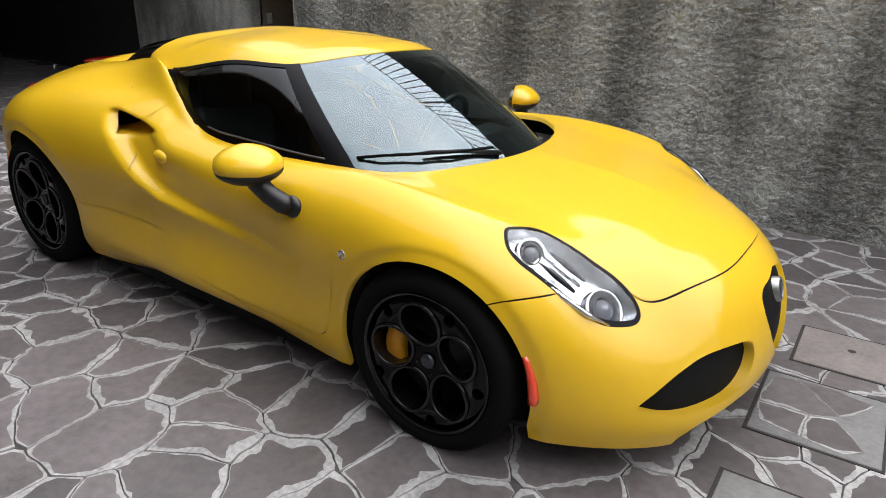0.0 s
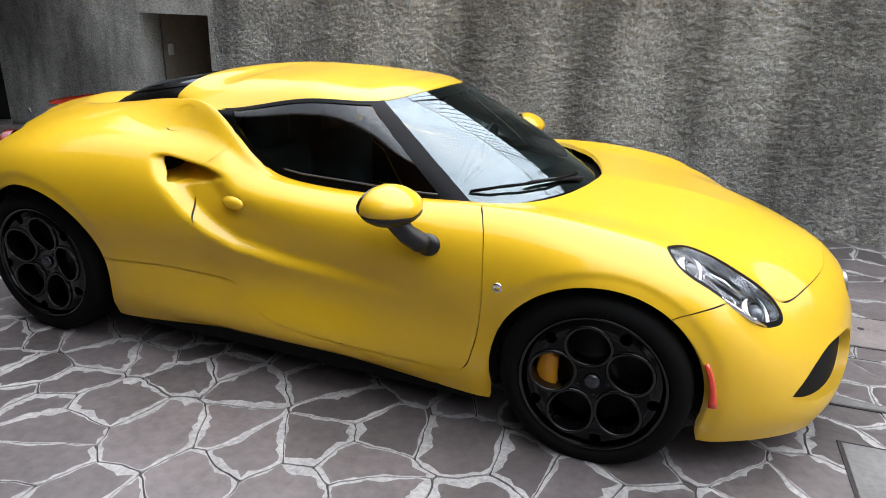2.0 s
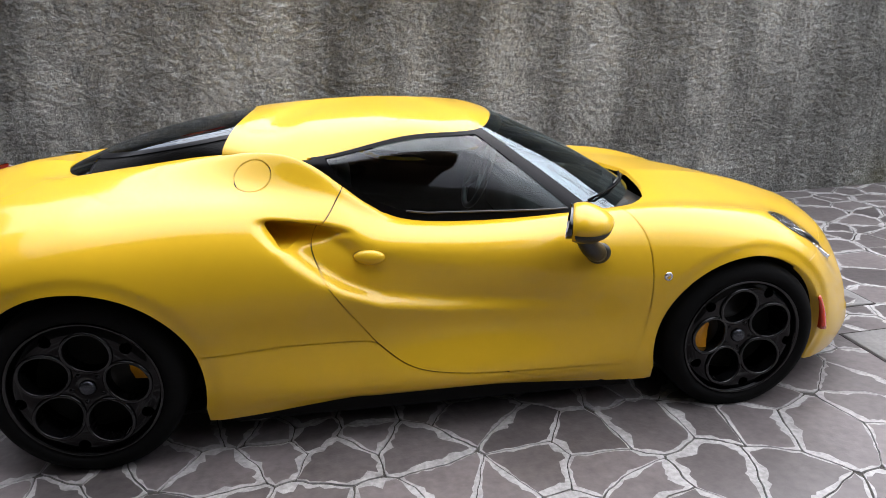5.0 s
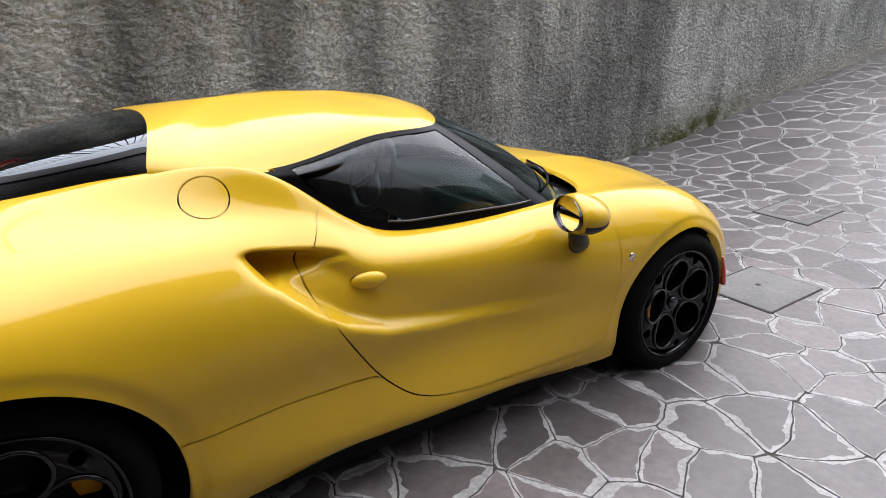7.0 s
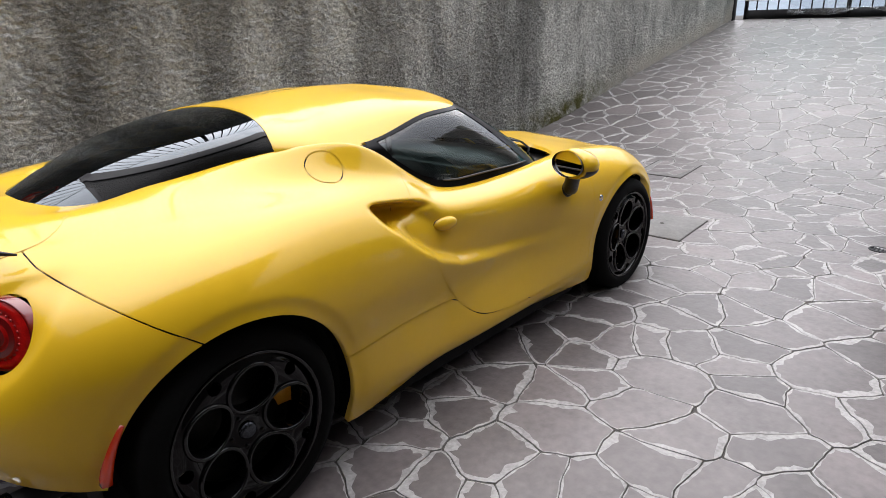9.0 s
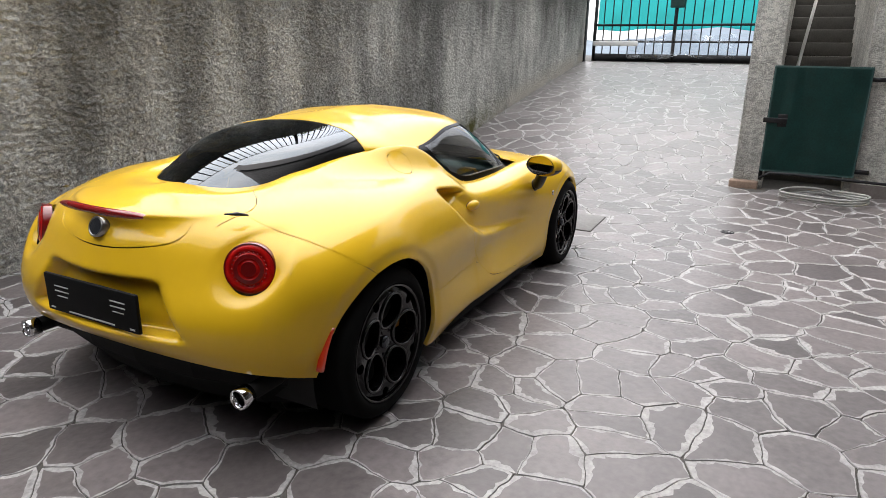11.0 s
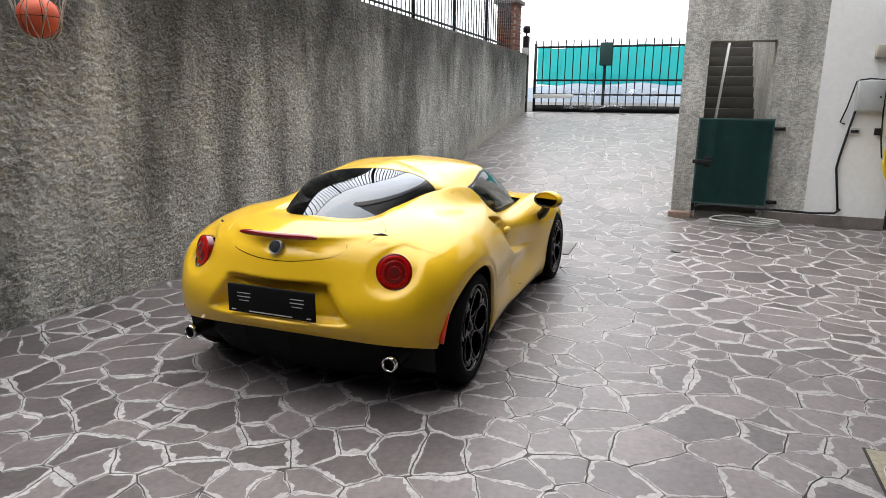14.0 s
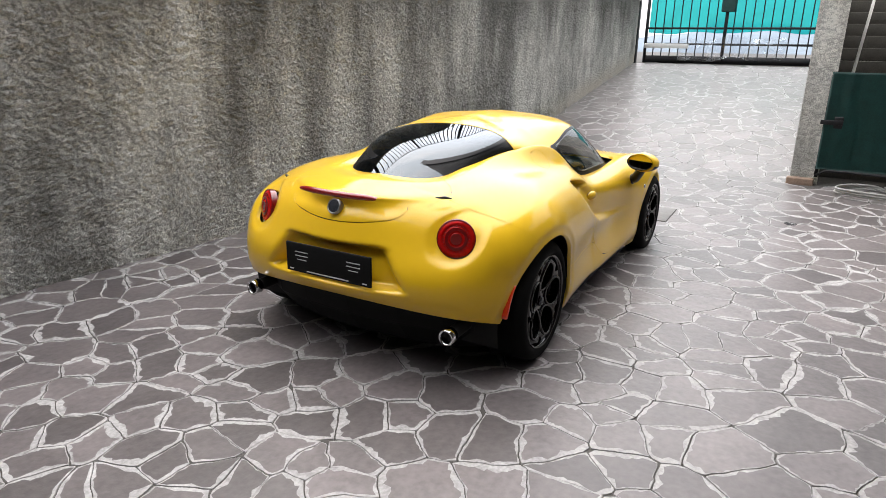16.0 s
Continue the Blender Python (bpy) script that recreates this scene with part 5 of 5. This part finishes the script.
l.new(mx2.outputs[0], mx.inputs[2])
l.new(mx.outputs[0], n["Material Output"].inputs["Surface"])
FILM = glass("clear_film", (0.86, 0.88, 0.90), 0.25, 1.9)
gate = thing("driveway_gate", "black iron bar gate hung with teal mesh cloth", "gate", (GATE_X, 0, 1.34))
G0, G1 = 1.42, -2.9
part("bottom_plate", boxed(-.02, .02, G1, G0, .03, .17), IRON, gate)
for z in (.40, .70, 1.40):
    part("rail", boxed(-.018, .018, G1, G0, z - .02, z + .02), IRON, gate)
bm = bmesh.new()
tube(bm, [(0, 0, .1), (0, 0, 1.52), (0, 0, 1.56)], [.011, .011, .003], 6)
first = part("bar", bm, IRON, gate)
first.location = (0, G0, 0)
for k in range(1, 27):
    o = new("bar", first.data)
    o.parent, o.location = gate, (0, G0 - .165 * k, 0)
for y in (G0 + .0, -.09):
    part("stile", boxed(-.025, .025, y - .025, y + .025, .0, 1.48), IRON, gate)


def sheet(y0, y1, z0, z1, ny, nz, amp, seed, sag=0.0):
    """A hanging, creased sheet in the plane across the drive."""
    bm = bmesh.new()
    vs = [[bm.verts.new((amp * noise.noise((y * 3.1 + seed, z * 2.3, seed)) + .5 * amp * noise.noise((y * 9, z * 7, seed)), y, z + sag * noise.noise((y * 1.7, seed, 0)) * (1 if j in (0, nz) else .4)))
           for y in np.linspace(y0, y1, ny + 1)] for j, z in enumerate(np.linspace(z0, z1, nz + 1))]
    for a, b in zip(vs, vs[1:]):
        for k in range(ny):
            bm.faces.new((a[k], a[k + 1], b[k + 1], b[k]))
    return bm


cloth = tagged(part("mesh_cloth", sheet(G0 - .03, G1, .62, 1.40, 70, 14, .05, 3.3, .07), TEAL), "teal windbreak mesh cloth tied to the gate", "cloth")
cloth.location = (GATE_X + .07, 0, 1.34)
film = tagged(part("plastic_sheet", sheet(.75, -1.2, .10, .52, 60, 14, .10, 8.1, .12), FILM), "crumpled clear plastic sheet hanging on the gate", "plastic sheet")
film.location = (GATE_X - .08, 0, 1.34)
bag = tagged(part("letter_box", boxed(-.09, .02, -.24, .02, 1.0, 1.47, bevel=.02), mat("dark_green_cover", (0.01, 0.05, 0.045), 0.7, var=0.3, scale=15)), "dark green cover hung on the gate", "letter box")
bag.location = (GATE_X - .03, 0, 1.34)
arm = thing("gate_motor", "white painted gate motor arm", "gate motor", (GATE_X - .12, 1.40, 1.70))
part("motor_body", boxed(-.05, .05, -.85, .0, -.045, .045, bevel=.01), WHITE, arm)
post = thing("gate_post", "dark steel gate post with a lamp on top", "gate post", (9.92, 1.60, 1.34))
part("post_body", boxed(-.06, .06, -.06, .06, -.1, 1.62, bevel=.006), IRON, post)
part("control_box", boxed(-.085, -.06, -.07, .07, 1.22, 1.38, bevel=.005), WHITE, post, "white control box")
part("sensor", boxed(-.085, -.06, -.04, .04, .40, .52, bevel=.005), WHITE, post, "white sensor")
bm = bmesh.new()
lathe(bm, [(.02, 1.62), (.02, 1.68), (.075, 1.70), (.08, 1.80), (.06, 1.83), (0, 1.84)], Matrix(), 20)
part("lamp", bm, IRON, post)

# far hills beyond the gate
HILL = mat("far_hills", (0.16, 0.20, 0.24), 1.0, var=0.2, scale=0.02)
bm = bmesh.new()
ridge = []
for k in range(61):
    y = -420 + 14 * k
    h = 14 + 26 * max(0, noise.noise((k * .11, 4.2, 0)) + .35) + 5 * noise.noise((k * .5, 1.1, 0))
    ridge.append((bm.verts.new((560, y, -2)), bm.verts.new((620, y, h * .6)), bm.verts.new((700, y, h))))
for a, b in zip(ridge, ridge[1:]):
    for i in range(2):
        bm.faces.new((a[i], b[i], b[i + 1], a[i + 1]))
tagged(part("backdrop_hills", bm, HILL), "hazy blue-grey hills in the distance", "hills", kind="structure")
# ---- stairs, low gate and white wall of the house ----
STAIR = mat("dark_stair", (0.10, 0.093, 0.083), 0.8, var=0.3, scale=6)
stairs = thing("staircase", "dark stone steps going up inside the house", "stairs", (HX, -2.43, .15))
step = part("step", boxed(.0, .32, -.37, .37, 0, .165, bevel=.008), STAIR, stairs)
step.location = (.30, 0, 0)
for k in range(1, 15):
    o = new("step", step.data)
    o.parent, o.location = stairs, (.30 + .27 * k, 0, .17 * k)
wall("wall_stair_end", [(HX + 4.4, -2.8), (HX + 4.6, -2.8), (HX + 4.6, -2.06), (HX + 4.4, -2.06)], 0, 2.6, HOUSE, "plain wall at the head of the stairs")
for y0, y1 in ((-2.06, -1.77), (-3.30, -2.80)):
    wall("wall_stair_side", [(HX + 2.6, y0), (HX + 4.6, y0), (HX + 4.6, y1), (HX + 2.6, y1)], 0, 3.4, HOUSE, "roughcast wall beside the stairs")
bm = bmesh.new()
tube(bm, [(HX + .36, -2.20, 1.25), (HX + 1.6, -2.36, 2.75)], .017, 8)
tagged(part("handrail", bm, WHITE), "white pipe handrail on the stair wall", "handrail")
PIPE_GREEN = mat("green_tarp", (0.005, 0.048, 0.042), 0.55, var=0.35, scale=7, bump=0.002, bump_scale=120)
low = thing("garden_gate", "low metal gate covered with dark green tarpaulin", "gate", (HX - .035, -2.44, .34))
for y in (-.41, .41):
    part("gate_post", boxed(-.018, .018, y - .018, y + .018, -.10 if y > 0 else 0, 1.06), IRON, low)
for z in (.02, 1.04):
    part("gate_rail", boxed(-.018, .018, -.41, .41, z - .018, z + .018), IRON, low)
bm = bmesh.new()
vs = [[bm.verts.new((-.034 - .026 * noise.noise((y * 4, z * 1.3, 2)) - .010 * noise.noise((y * 11, z * 2.2, 5)) - .003 * noise.noise((y * 28, z * 11, 6)) - .02 * math.exp(-((y - .2) / .06) ** 2) * max(0, z - .5), y, z)) for y in np.linspace(-.425, .425, 40)] for z in np.linspace(.0, 1.065, 40)]
for a, b in zip(vs, vs[1:]):
    for k in range(39):
        bm.faces.new((a[k], a[k + 1], b[k + 1], b[k]))
bmesh.ops.solidify(bm, geom=bm.faces, thickness=-.004)
part("tarpaulin", bm, PIPE_GREEN, low, "creased dark green tarpaulin")
for z in (.06, .95):
    part("hinge", boxed(-.01, .02, -.55, -.41, z - .02, z + .02), IRON, low)
part("latch", boxed(-.06, -.03, .24, .46, .50, .55, bevel=.006), IRON, low)
part("latch_plate", boxed(-.05, -.035, .24, .33, .46, .59, bevel=.01), IRON, low)
plinth = tagged(part("plinth", boxed(HX - .10, HX + .02, -2.02, -1.74, -.05, .12, bevel=.015), mat("brown_stone", (0.22, 0.15, 0.11), 0.8, var=0.3, scale=10, bump=.004, bump_scale=40)), "brown stone block at the foot of the pier", "plinth")
plinth.location.z = .10
HOSE = mat("grey_hose", (0.30, 0.30, 0.28), 0.5, var=0.2, scale=20)
bm = bmesh.new()
pts = []
for k in range(90):
    q = 2 * math.pi * k / 30
    r = .36 + .012 * math.sin(q * 1.7 + k * .1)
    pts.append((3.98 + r * .72 * math.cos(q), -2.62 + r * 1.08 * math.sin(q), .165 + .022 * (k // 30) + .006 * math.sin(q * 3)))
tube(bm, pts, .012, 6)
tagged(part("garden_hose", bm, HOSE), "grey garden hose coiled on the paving", "hose")
bm = bmesh.new()
tube(bm, [(4.27, -2.02, .26), (4.24, -2.12, .33), (4.23, -2.3, .335), (4.23, -2.9, .32), (4.28, -3.4, .30), (4.30, -3.62, .31), (4.32, -3.68, .36)], .014, 8)
tagged(part("water_pipe", bm, IRON), "dark pipe along the foot of the wall", "pipe")
bm = bmesh.new()
tube(bm, [(4.33, -3.66, .33), (4.33, -3.58, .85), (4.33, -3.60, 1.0), (4.33, -3.66, 1.35), (4.33, -3.69, 1.52)], .013, 8)
tagged(part("cable", bm, IRON), "black cable down the white wall", "cable")
bm = bmesh.new()
tube(bm, [(4.33, -3.70, 1.86), (4.32, -3.66, 1.84), (4.32, -3.60, 1.55), (4.32, -3.55, 1.38), (4.32, -3.60, 1.36)], .009, 6)
tube(bm, [(4.33, -3.70, 1.86), (4.32, -3.80, 1.875), (4.32, -3.955, 1.86), (4.32, -3.965, 1.5), (4.32, -3.985, 1.2), (4.32, -4.02, .98)], .009, 6)
tagged(part("cable", bm, IRON), "thin black cable round the meter box", "cable")
METER = mat("meter_grey", (0.42, 0.43, 0.42), 0.5, var=0.1, scale=10)
meter = thing("meter_box", "grey metal electric meter box on the white wall", "meter box", (HX, -3.81, 1.68))
part("box_body", boxed(-.09, .0, -.135, .135, -.17, .17, bevel=.008), METER, meter)
part("box_door", boxed(-.097, -.0905, -.125, .125, -.16, .16, bevel=.003), METER, meter)
part("lock", boxed(-.103, -.097, -.10, -.085, -.02, .0), IRON, meter)
sock = thing("wall_socket", "grey wall socket with a cover on the white wall", "socket", (HX, -3.71, 1.285))
part("socket_body", boxed(-.03, 0, -.055, .055, -.035, .035, bevel=.005), METER, sock)
part("flap", boxed(-.034, -.030, -.04, .04, -.02, .012), IRON, sock)
tagged(part("wall_socket", boxed(HX - .03, HX, -3.98, -3.91, 1.24, 1.32, bevel=.004), IRON), "small dark socket on the white wall", "socket")
tagged(part("wall_lamp", boxed(HX - .09, HX, -3.98, -3.80, 2.10, 2.24, bevel=.012), mat("lamp_cover", (0.35, 0.32, 0.27), 0.4, var=0.1)), "beige box lamp high on the white wall", "wall lamp")
YHOSE = mat("yellow_hose", (0.70, 0.52, 0.02), 0.4, var=0.15, scale=15)
bm = bmesh.new()
pts = []
for k in range(7 * 36):
    turn, q = k / 36, 2 * math.pi * k / 36
    r = .36 + .012 * turn
    pts.append((4.22 - .014 * turn, -4.27 + .008 * math.sin(turn * 2.1) + r * .62 * math.cos(q), 1.12 - .01 * turn + r * 1.05 * math.sin(q)))
tube(bm, pts, .012, 6)
tagged(part("yellow_hose", bm, YHOSE), "thick yellow hose coiled on the wall", "hose")
cab_ = thing("white_cabinet", "white metal cabinet standing on a wooden pallet", "cabinet", (3.35, -4.27, ground_z(3.35)))
part("cabinet_body", boxed(.0, .6, -.62, .0, .13, 1.0, bevel=.01), WHITE, cab_)
part("cabinet_top", boxed(-.03, .63, -.65, .05, 1.0, 1.03, bevel=.008), WHITE, cab_)
for x in (.02, .27, .52):
    part("pallet_block", boxed(x, x + .09, -.64, .02, 0, .09), STAIR, cab_)
part("pallet_deck", boxed(.0, .62, -.64, .02, .09, .125), STAIR, cab_)

# ---- basketball hoop on the wall ----
RED = mat("red_steel", (0.55, 0.05, 0.03), 0.45, var=0.15, scale=15)
BALL = mat("basketball", (0.68, 0.11, 0.045), 0.6, var=0.15, scale=12, bump=.0012, bump_scale=260)
NET = mat("net_cord", (0.42, 0.40, 0.36), 0.8, var=0.3, scale=40)
bx, by, bz = -1.60, 1.73, 2.035
hoop = thing("basketball_hoop", "red steel basketball hoop with a net on the wall", "basketball hoop", (bx, by, bz + .22))
bm = bmesh.new()
tube(bm, [(.19 * math.cos(q), .19 * math.sin(q), 0) for q in np.linspace(0, 2 * math.pi, 40, endpoint=False)], .010, 8, True)
part("ring", bm, RED, hoop)
wy = wall_y(bx) - by
part("bracket", boxed(-.16, .16, wy - .03, wy + .01, -.06, .12, bevel=.006), RED, hoop)
for s in (-1, 1):
    bm = bmesh.new()
    tube(bm, [(.13 * s, .14, 0), (.14 * s, wy - .02, 0)], .010, 8)
    part("arm", bm, RED, hoop)
bm = bmesh.new()
for k in range(8):
    for d in (-1, 1):
        q0 = 2 * math.pi * k / 8
        tube(bm, [(r * math.cos(q0 + d * a), r * math.sin(q0 + d * a), z) for r, a, z in ((.19, 0, 0), (.165, .14, -.08), (.138, .28, -.15), (.125, .42, -.22), (.104, .58, -.30), (.066, .72, -.345))], .0028, 4)
part("net", bm, NET, hoop, "grey net cords")
ball = thing("basketball", "worn orange basketball caught in the hoop net", "basketball", (bx, by, bz))
bm = bmesh.new()
bmesh.ops.create_uvsphere(bm, u_segments=40, v_segments=24, radius=.118)
part("ball_skin", bm, BALL, ball)
for e in ((0, 0, 0), (radians(90), 0, 0), (radians(90), 0, radians(60)), (radians(90), 0, radians(120))):
    bm = bmesh.new()
    m = Euler(e).to_matrix().to_4x4()
    tube(bm, [m @ Vector((.1175 * math.cos(q), .1175 * math.sin(q), 0)) for q in np.linspace(0, 2 * math.pi, 48, endpoint=False)], .0025, 4, True)
    part("seam", bm, CAVITY, ball)

# shrub on the far side of the wall
LEAF = mat("shrub_leaf", (0.14, 0.17, 0.02), 0.55, var=0.4, scale=6, random_tone=0.4, island=True)
shrub = thing("shrub", "yellow-green shrub growing over the wall top", "shrub", (2.55, 2.42, 2.80))
bm = bmesh.new()
rng = random.Random(5)
for k in range(14):
    a = Vector((rng.uniform(-.5, .5), rng.uniform(0, .3), 0))
    tube(bm, [a * .4, a * .8 + Vector((0, 0, .15)), a + Vector((0, 0, rng.uniform(.2, .5)))], [.012, .008, .004], 5)
part("stem", bm, STAIR, shrub)
bm = bmesh.new()
for k in range(900):
    c = Vector((rng.gauss(0, .38), rng.gauss(.12, .12), abs(rng.gauss(.16, .16))))
    e = Euler((rng.uniform(-1, 1), rng.uniform(-1, 1), rng.uniform(0, 6.3))).to_matrix()
    w, h = rng.uniform(.012, .022), rng.uniform(.03, .06)
    bm.faces.new([bm.verts.new(c + e @ Vector(p)) for p in ((0, -h, 0), (w, 0, .006), (0, h, 0), (-w, 0, .006))])
tagged(part("leaves", bm, LEAF, shrub), kind="stuff")

drain = thing("floor_drain", "small dark iron floor drain set in the paving", "drain", (2.54, -1.89, ground_z(2.54)))
bm = bmesh.new()
lathe(bm, [(.055, -.004), (.055, .009), (.046, .011), (.044, .007), (0, .006)], Matrix(), 20)
part("drain_ring", bm, IRON, drain)
for k in (-1, 0, 1):
    part("drain_bar", boxed(-.042, .042, k * .022 - .005, k * .022 + .005, .006, .0105), IRON, drain)
# ---- paving: covers, then irregular stones ----
def paving_cells(x0, x1, y0, y1, seed, tries=15000):
    """Irregular stone outlines: Voronoi cells of scattered sites, shrunk by the joint."""
    r = random.Random(seed)
    sites, bucket = [], {}
    for _ in range(tries):
        p = (r.uniform(x0 - .5, x1 + .5), r.uniform(y0 - .5, y1 + .5))
        need = .10 + .25 * r.random() ** 1.6 + .06 * noise.noise((p[0] * .8, p[1] * .8, 3))
        ci, cj = int(p[0] // .5), int(p[1] // .5)
        if all((p[0] - q[0]) ** 2 + ((p[1] - q[1]) * 1.0) ** 2 > ((need + q[2]) * .5) ** 2 * .80 for i in (-1, 0, 1) for j in (-1, 0, 1) for q in bucket.get((ci + i, cj + j), ())):
            s = (*p, need)
            sites.append(s)
            bucket.setdefault((ci, cj), []).append(s)
    cells = []
    for sx, sy, need in sites:
        if not (x0 < sx < x1 and y0 < sy < y1):
            continue
        poly = [(sx - 1, sy - 1), (sx + 1, sy - 1), (sx + 1, sy + 1), (sx - 1, sy + 1)]
        ci, cj = int(sx // .5), int(sy // .5)
        gap = r.uniform(.0012, .0028)
        for i in (-2, -1, 0, 1, 2):
            for j in (-2, -1, 0, 1, 2):
                for qx, qy, qn in bucket.get((ci + i, cj + j), ()):
                    if qx == sx and qy == sy:
                        continue
                    dx, dy = qx - sx, qy - sy
                    d = math.hypot(dx, dy)
                    lim = d * .5 - gap * r.uniform(.5, 1.6)
                    nx, ny = dx / d, dy / d
                    out = []
                    for a, b in zip(poly, poly[1:] + poly[:1]):
                        da, db = (a[0] - sx) * nx + (a[1] - sy) * ny - lim, (b[0] - sx) * nx + (b[1] - sy) * ny - lim
                        if da <= 0:
                            out.append(a)
                        if da * db < 0:
                            t = da / (da - db)
                            out.append((a[0] + t * (b[0] - a[0]), a[1] + t * (b[1] - a[1])))
                    poly = out
                    if len(poly) < 3:
                        break
        if len(poly) >= 3:
            cells.append(((sx, sy), poly))
    return cells


def warp(x, y):
    """Bends the straight joints into uneven lines that neighbours share."""
    return (x + .075 * noise.noise((x * 2.1, y * 2.1, 4)) + .016 * noise.noise((x * 8, y * 8, 5)) + .006 * noise.noise((x * 24, y * 24, 6)),
            y + .075 * noise.noise((x * 2.1, y * 2.1, 8)) + .016 * noise.noise((x * 8, y * 8, 9)) + .006 * noise.noise((x * 24, y * 24, 10)))


def stone_outline(poly, r):
    """Slightly ragged outline points with their inward way and the width of the mortar smeared along each edge."""
    pts = []
    cx, cy = sum(p[0] for p in poly) / len(poly), sum(p[1] for p in poly) / len(poly)
    for a, b in zip(poly, poly[1:] + poly[:1]):
        L = math.hypot(b[0] - a[0], b[1] - a[1])
        if L < .03:
            continue
        n_ = max(1, int(L / .024))
        nx, ny = -(b[1] - a[1]) / L, (b[0] - a[0]) / L
        if nx * (cx - a[0]) + ny * (cy - a[1]) < 0:
            nx, ny = -nx, -ny
        wide = r.choice((.004, .007, .011, .016, .022, .030)) * r.uniform(.7, 1.2)
        for k in range(n_):
            t = (k + .12) / n_
            x, y = a[0] + t * (b[0] - a[0]), a[1] + t * (b[1] - a[1])
            x, y = warp(x, y)
            w = max(.003, wide * (1 + .9 * noise.noise((x * 23, y * 23, 7.7))) + r.uniform(-.005, .007))
            pts.append((x, y, nx, ny, w))
    return pts


def stone_into(verts, faces, marks, pts, at, lift, level=ground_z):
    """Adds one stone: mortar smear round it, then its own face."""
    base = len(verts)
    n_ = len(pts)
    rows = []
    for k, (x, y, nx, ny, w) in enumerate(pts):
        f = min(w * 1.15 / max(math.hypot(at[0] - x, at[1] - y), .01), .4)
        rows.append((x, y, x + (at[0] - x) * f, y + (at[1] - y) * f))
    for x, y, _, _ in rows:
        verts.append((x, y, level(x) - .003))
    for x, y, ix, iy in rows:
        jx, jy = x + (at[0] - x) * .008, y + (at[1] - y) * .008
        verts.append((jx, jy, level(jx) + lift))
    for _, _, ix, iy in rows:
        verts.append((ix, iy, level(ix) + lift + .0004))
    for q in (0, 1):
        for k in range(n_):
            faces.append((base + q * n_ + k, base + q * n_ + (k + 1) % n_, base + (q + 1) * n_ + (k + 1) % n_, base + (q + 1) * n_ + k))
            marks.append(1)
    faces.append(tuple(base + 2 * n_ + k for k in range(n_)))
    marks.append(0)


def stone_mesh(name, verts, faces, marks, material):
    me = bpy.data.meshes.new(name)
    me.from_pydata(verts, [], faces)
    me.materials.append(material)
    me.materials.append(MORTAR)
    me.polygons.foreach_set("material_index", marks)
    return new(name, me)


r = random.Random(11)
covers = [(2.10, 2.44, .40, .745, "plain reddish concrete inspection cover in the paving"), (2.04, 2.43, -.175, .255, "paved inspection cover with worn mortar"), (2.03, 2.52, -.855, -.45, "grey concrete inspection cover in the paving"), (3.50, 3.98, -.26, .14, "paved inspection cover flush with the drive"), (-1.70, -1.25, -3.28, -2.83, "paved inspection cover with an ochre mortar stain")]
for k, (x0, x1, y0, y1, label) in enumerate(covers):
    zc = ground_z((x0 + x1) / 2)
    tilt = math.atan2(ground_z(x1) - ground_z(x0), x1 - x0)
    cover = thing("manhole_cover", label, "manhole cover", ((x0 + x1) / 2, (y0 + y1) / 2, zc), "inspection covers in the drive")
    cover.rotation_euler = (0, -tilt, 0)
    hx, hy = (x1 - x0) / 2, (y1 - y0) / 2
    part("cover_seat", boxed(-hx - .012, hx + .009, -hy - .009, hy + .012, -.01, .0085), GROOVE, cover, smooth=False)
    part("slab", boxed(-hx, hx, -hy, hy, -.01, .0125, bevel=.004), {0: CONCRETE, 4: OCHRE_SLAB}.get(k, GREY_SLAB), cover)
    bm = bmesh.new()
    lathe(bm, [(0, .0131), (.012, .0131), (.016, .0128)], Matrix.Translation((.02, .03, 0)), 12)
    part("lifting_hole", bm, GROOVE, cover)
    if k in (1, 3, 4):
        for (sx, sy), poly in paving_cells(-hx, hx, -hy, hy, 40 + k, 500):
            for q, lim in ((0, hx - .02), (1, hy - .02)):
                poly = [(max(-lim, min(lim, p[0])), p[1]) if q == 0 else (p[0], max(-lim, min(lim, p[1]))) for p in poly]
            pts = [(*p[:4], p[4] * .45) for p in stone_outline(poly, r)]
            if len(pts) < 4:
                continue
            vv, fc, mk = [], [], []
            stone_into(vv, fc, mk, pts, warp(sx, sy), .0145, lambda x: 0.0)
            stone_mesh("stone", vv, fc, mk, STONE).parent = cover


near, fv, ff, fm = 0, [], [], []
for (sx, sy), poly in paving_cells(-10.5, 9.95, -7.0, 2.75, 7):
    if sy > wall_y(sx) + (.40 if sx < -2.8 else .22) or (sx > HX - .02 and sy < -1.86):
        continue
    if (sx < 2.9 and sy < -4.5) or (abs(sx + 4.515) < .05 and sy > -2.6):
        continue
    pts = stone_outline(poly, r)
    if sx > HX:
        pts = [(x, max(y, -1.764), nx, ny, w) for x, y, nx, ny, w in pts]
    if len(pts) < 4:
        continue
    lift = r.uniform(.004, .0065)
    if -3.4 < sx < 2.7 and -3.0 < sy < -.6 and near < 300:
        near += 1
        vv, fc, mk = [], [], []
        stone_into(vv, fc, mk, pts, warp(sx, sy), lift)
        stone_mesh("paving_stone", vv, fc, mk, STONE).parent = ground
    else:
        stone_into(fv, ff, fm, pts, warp(sx, sy), lift)
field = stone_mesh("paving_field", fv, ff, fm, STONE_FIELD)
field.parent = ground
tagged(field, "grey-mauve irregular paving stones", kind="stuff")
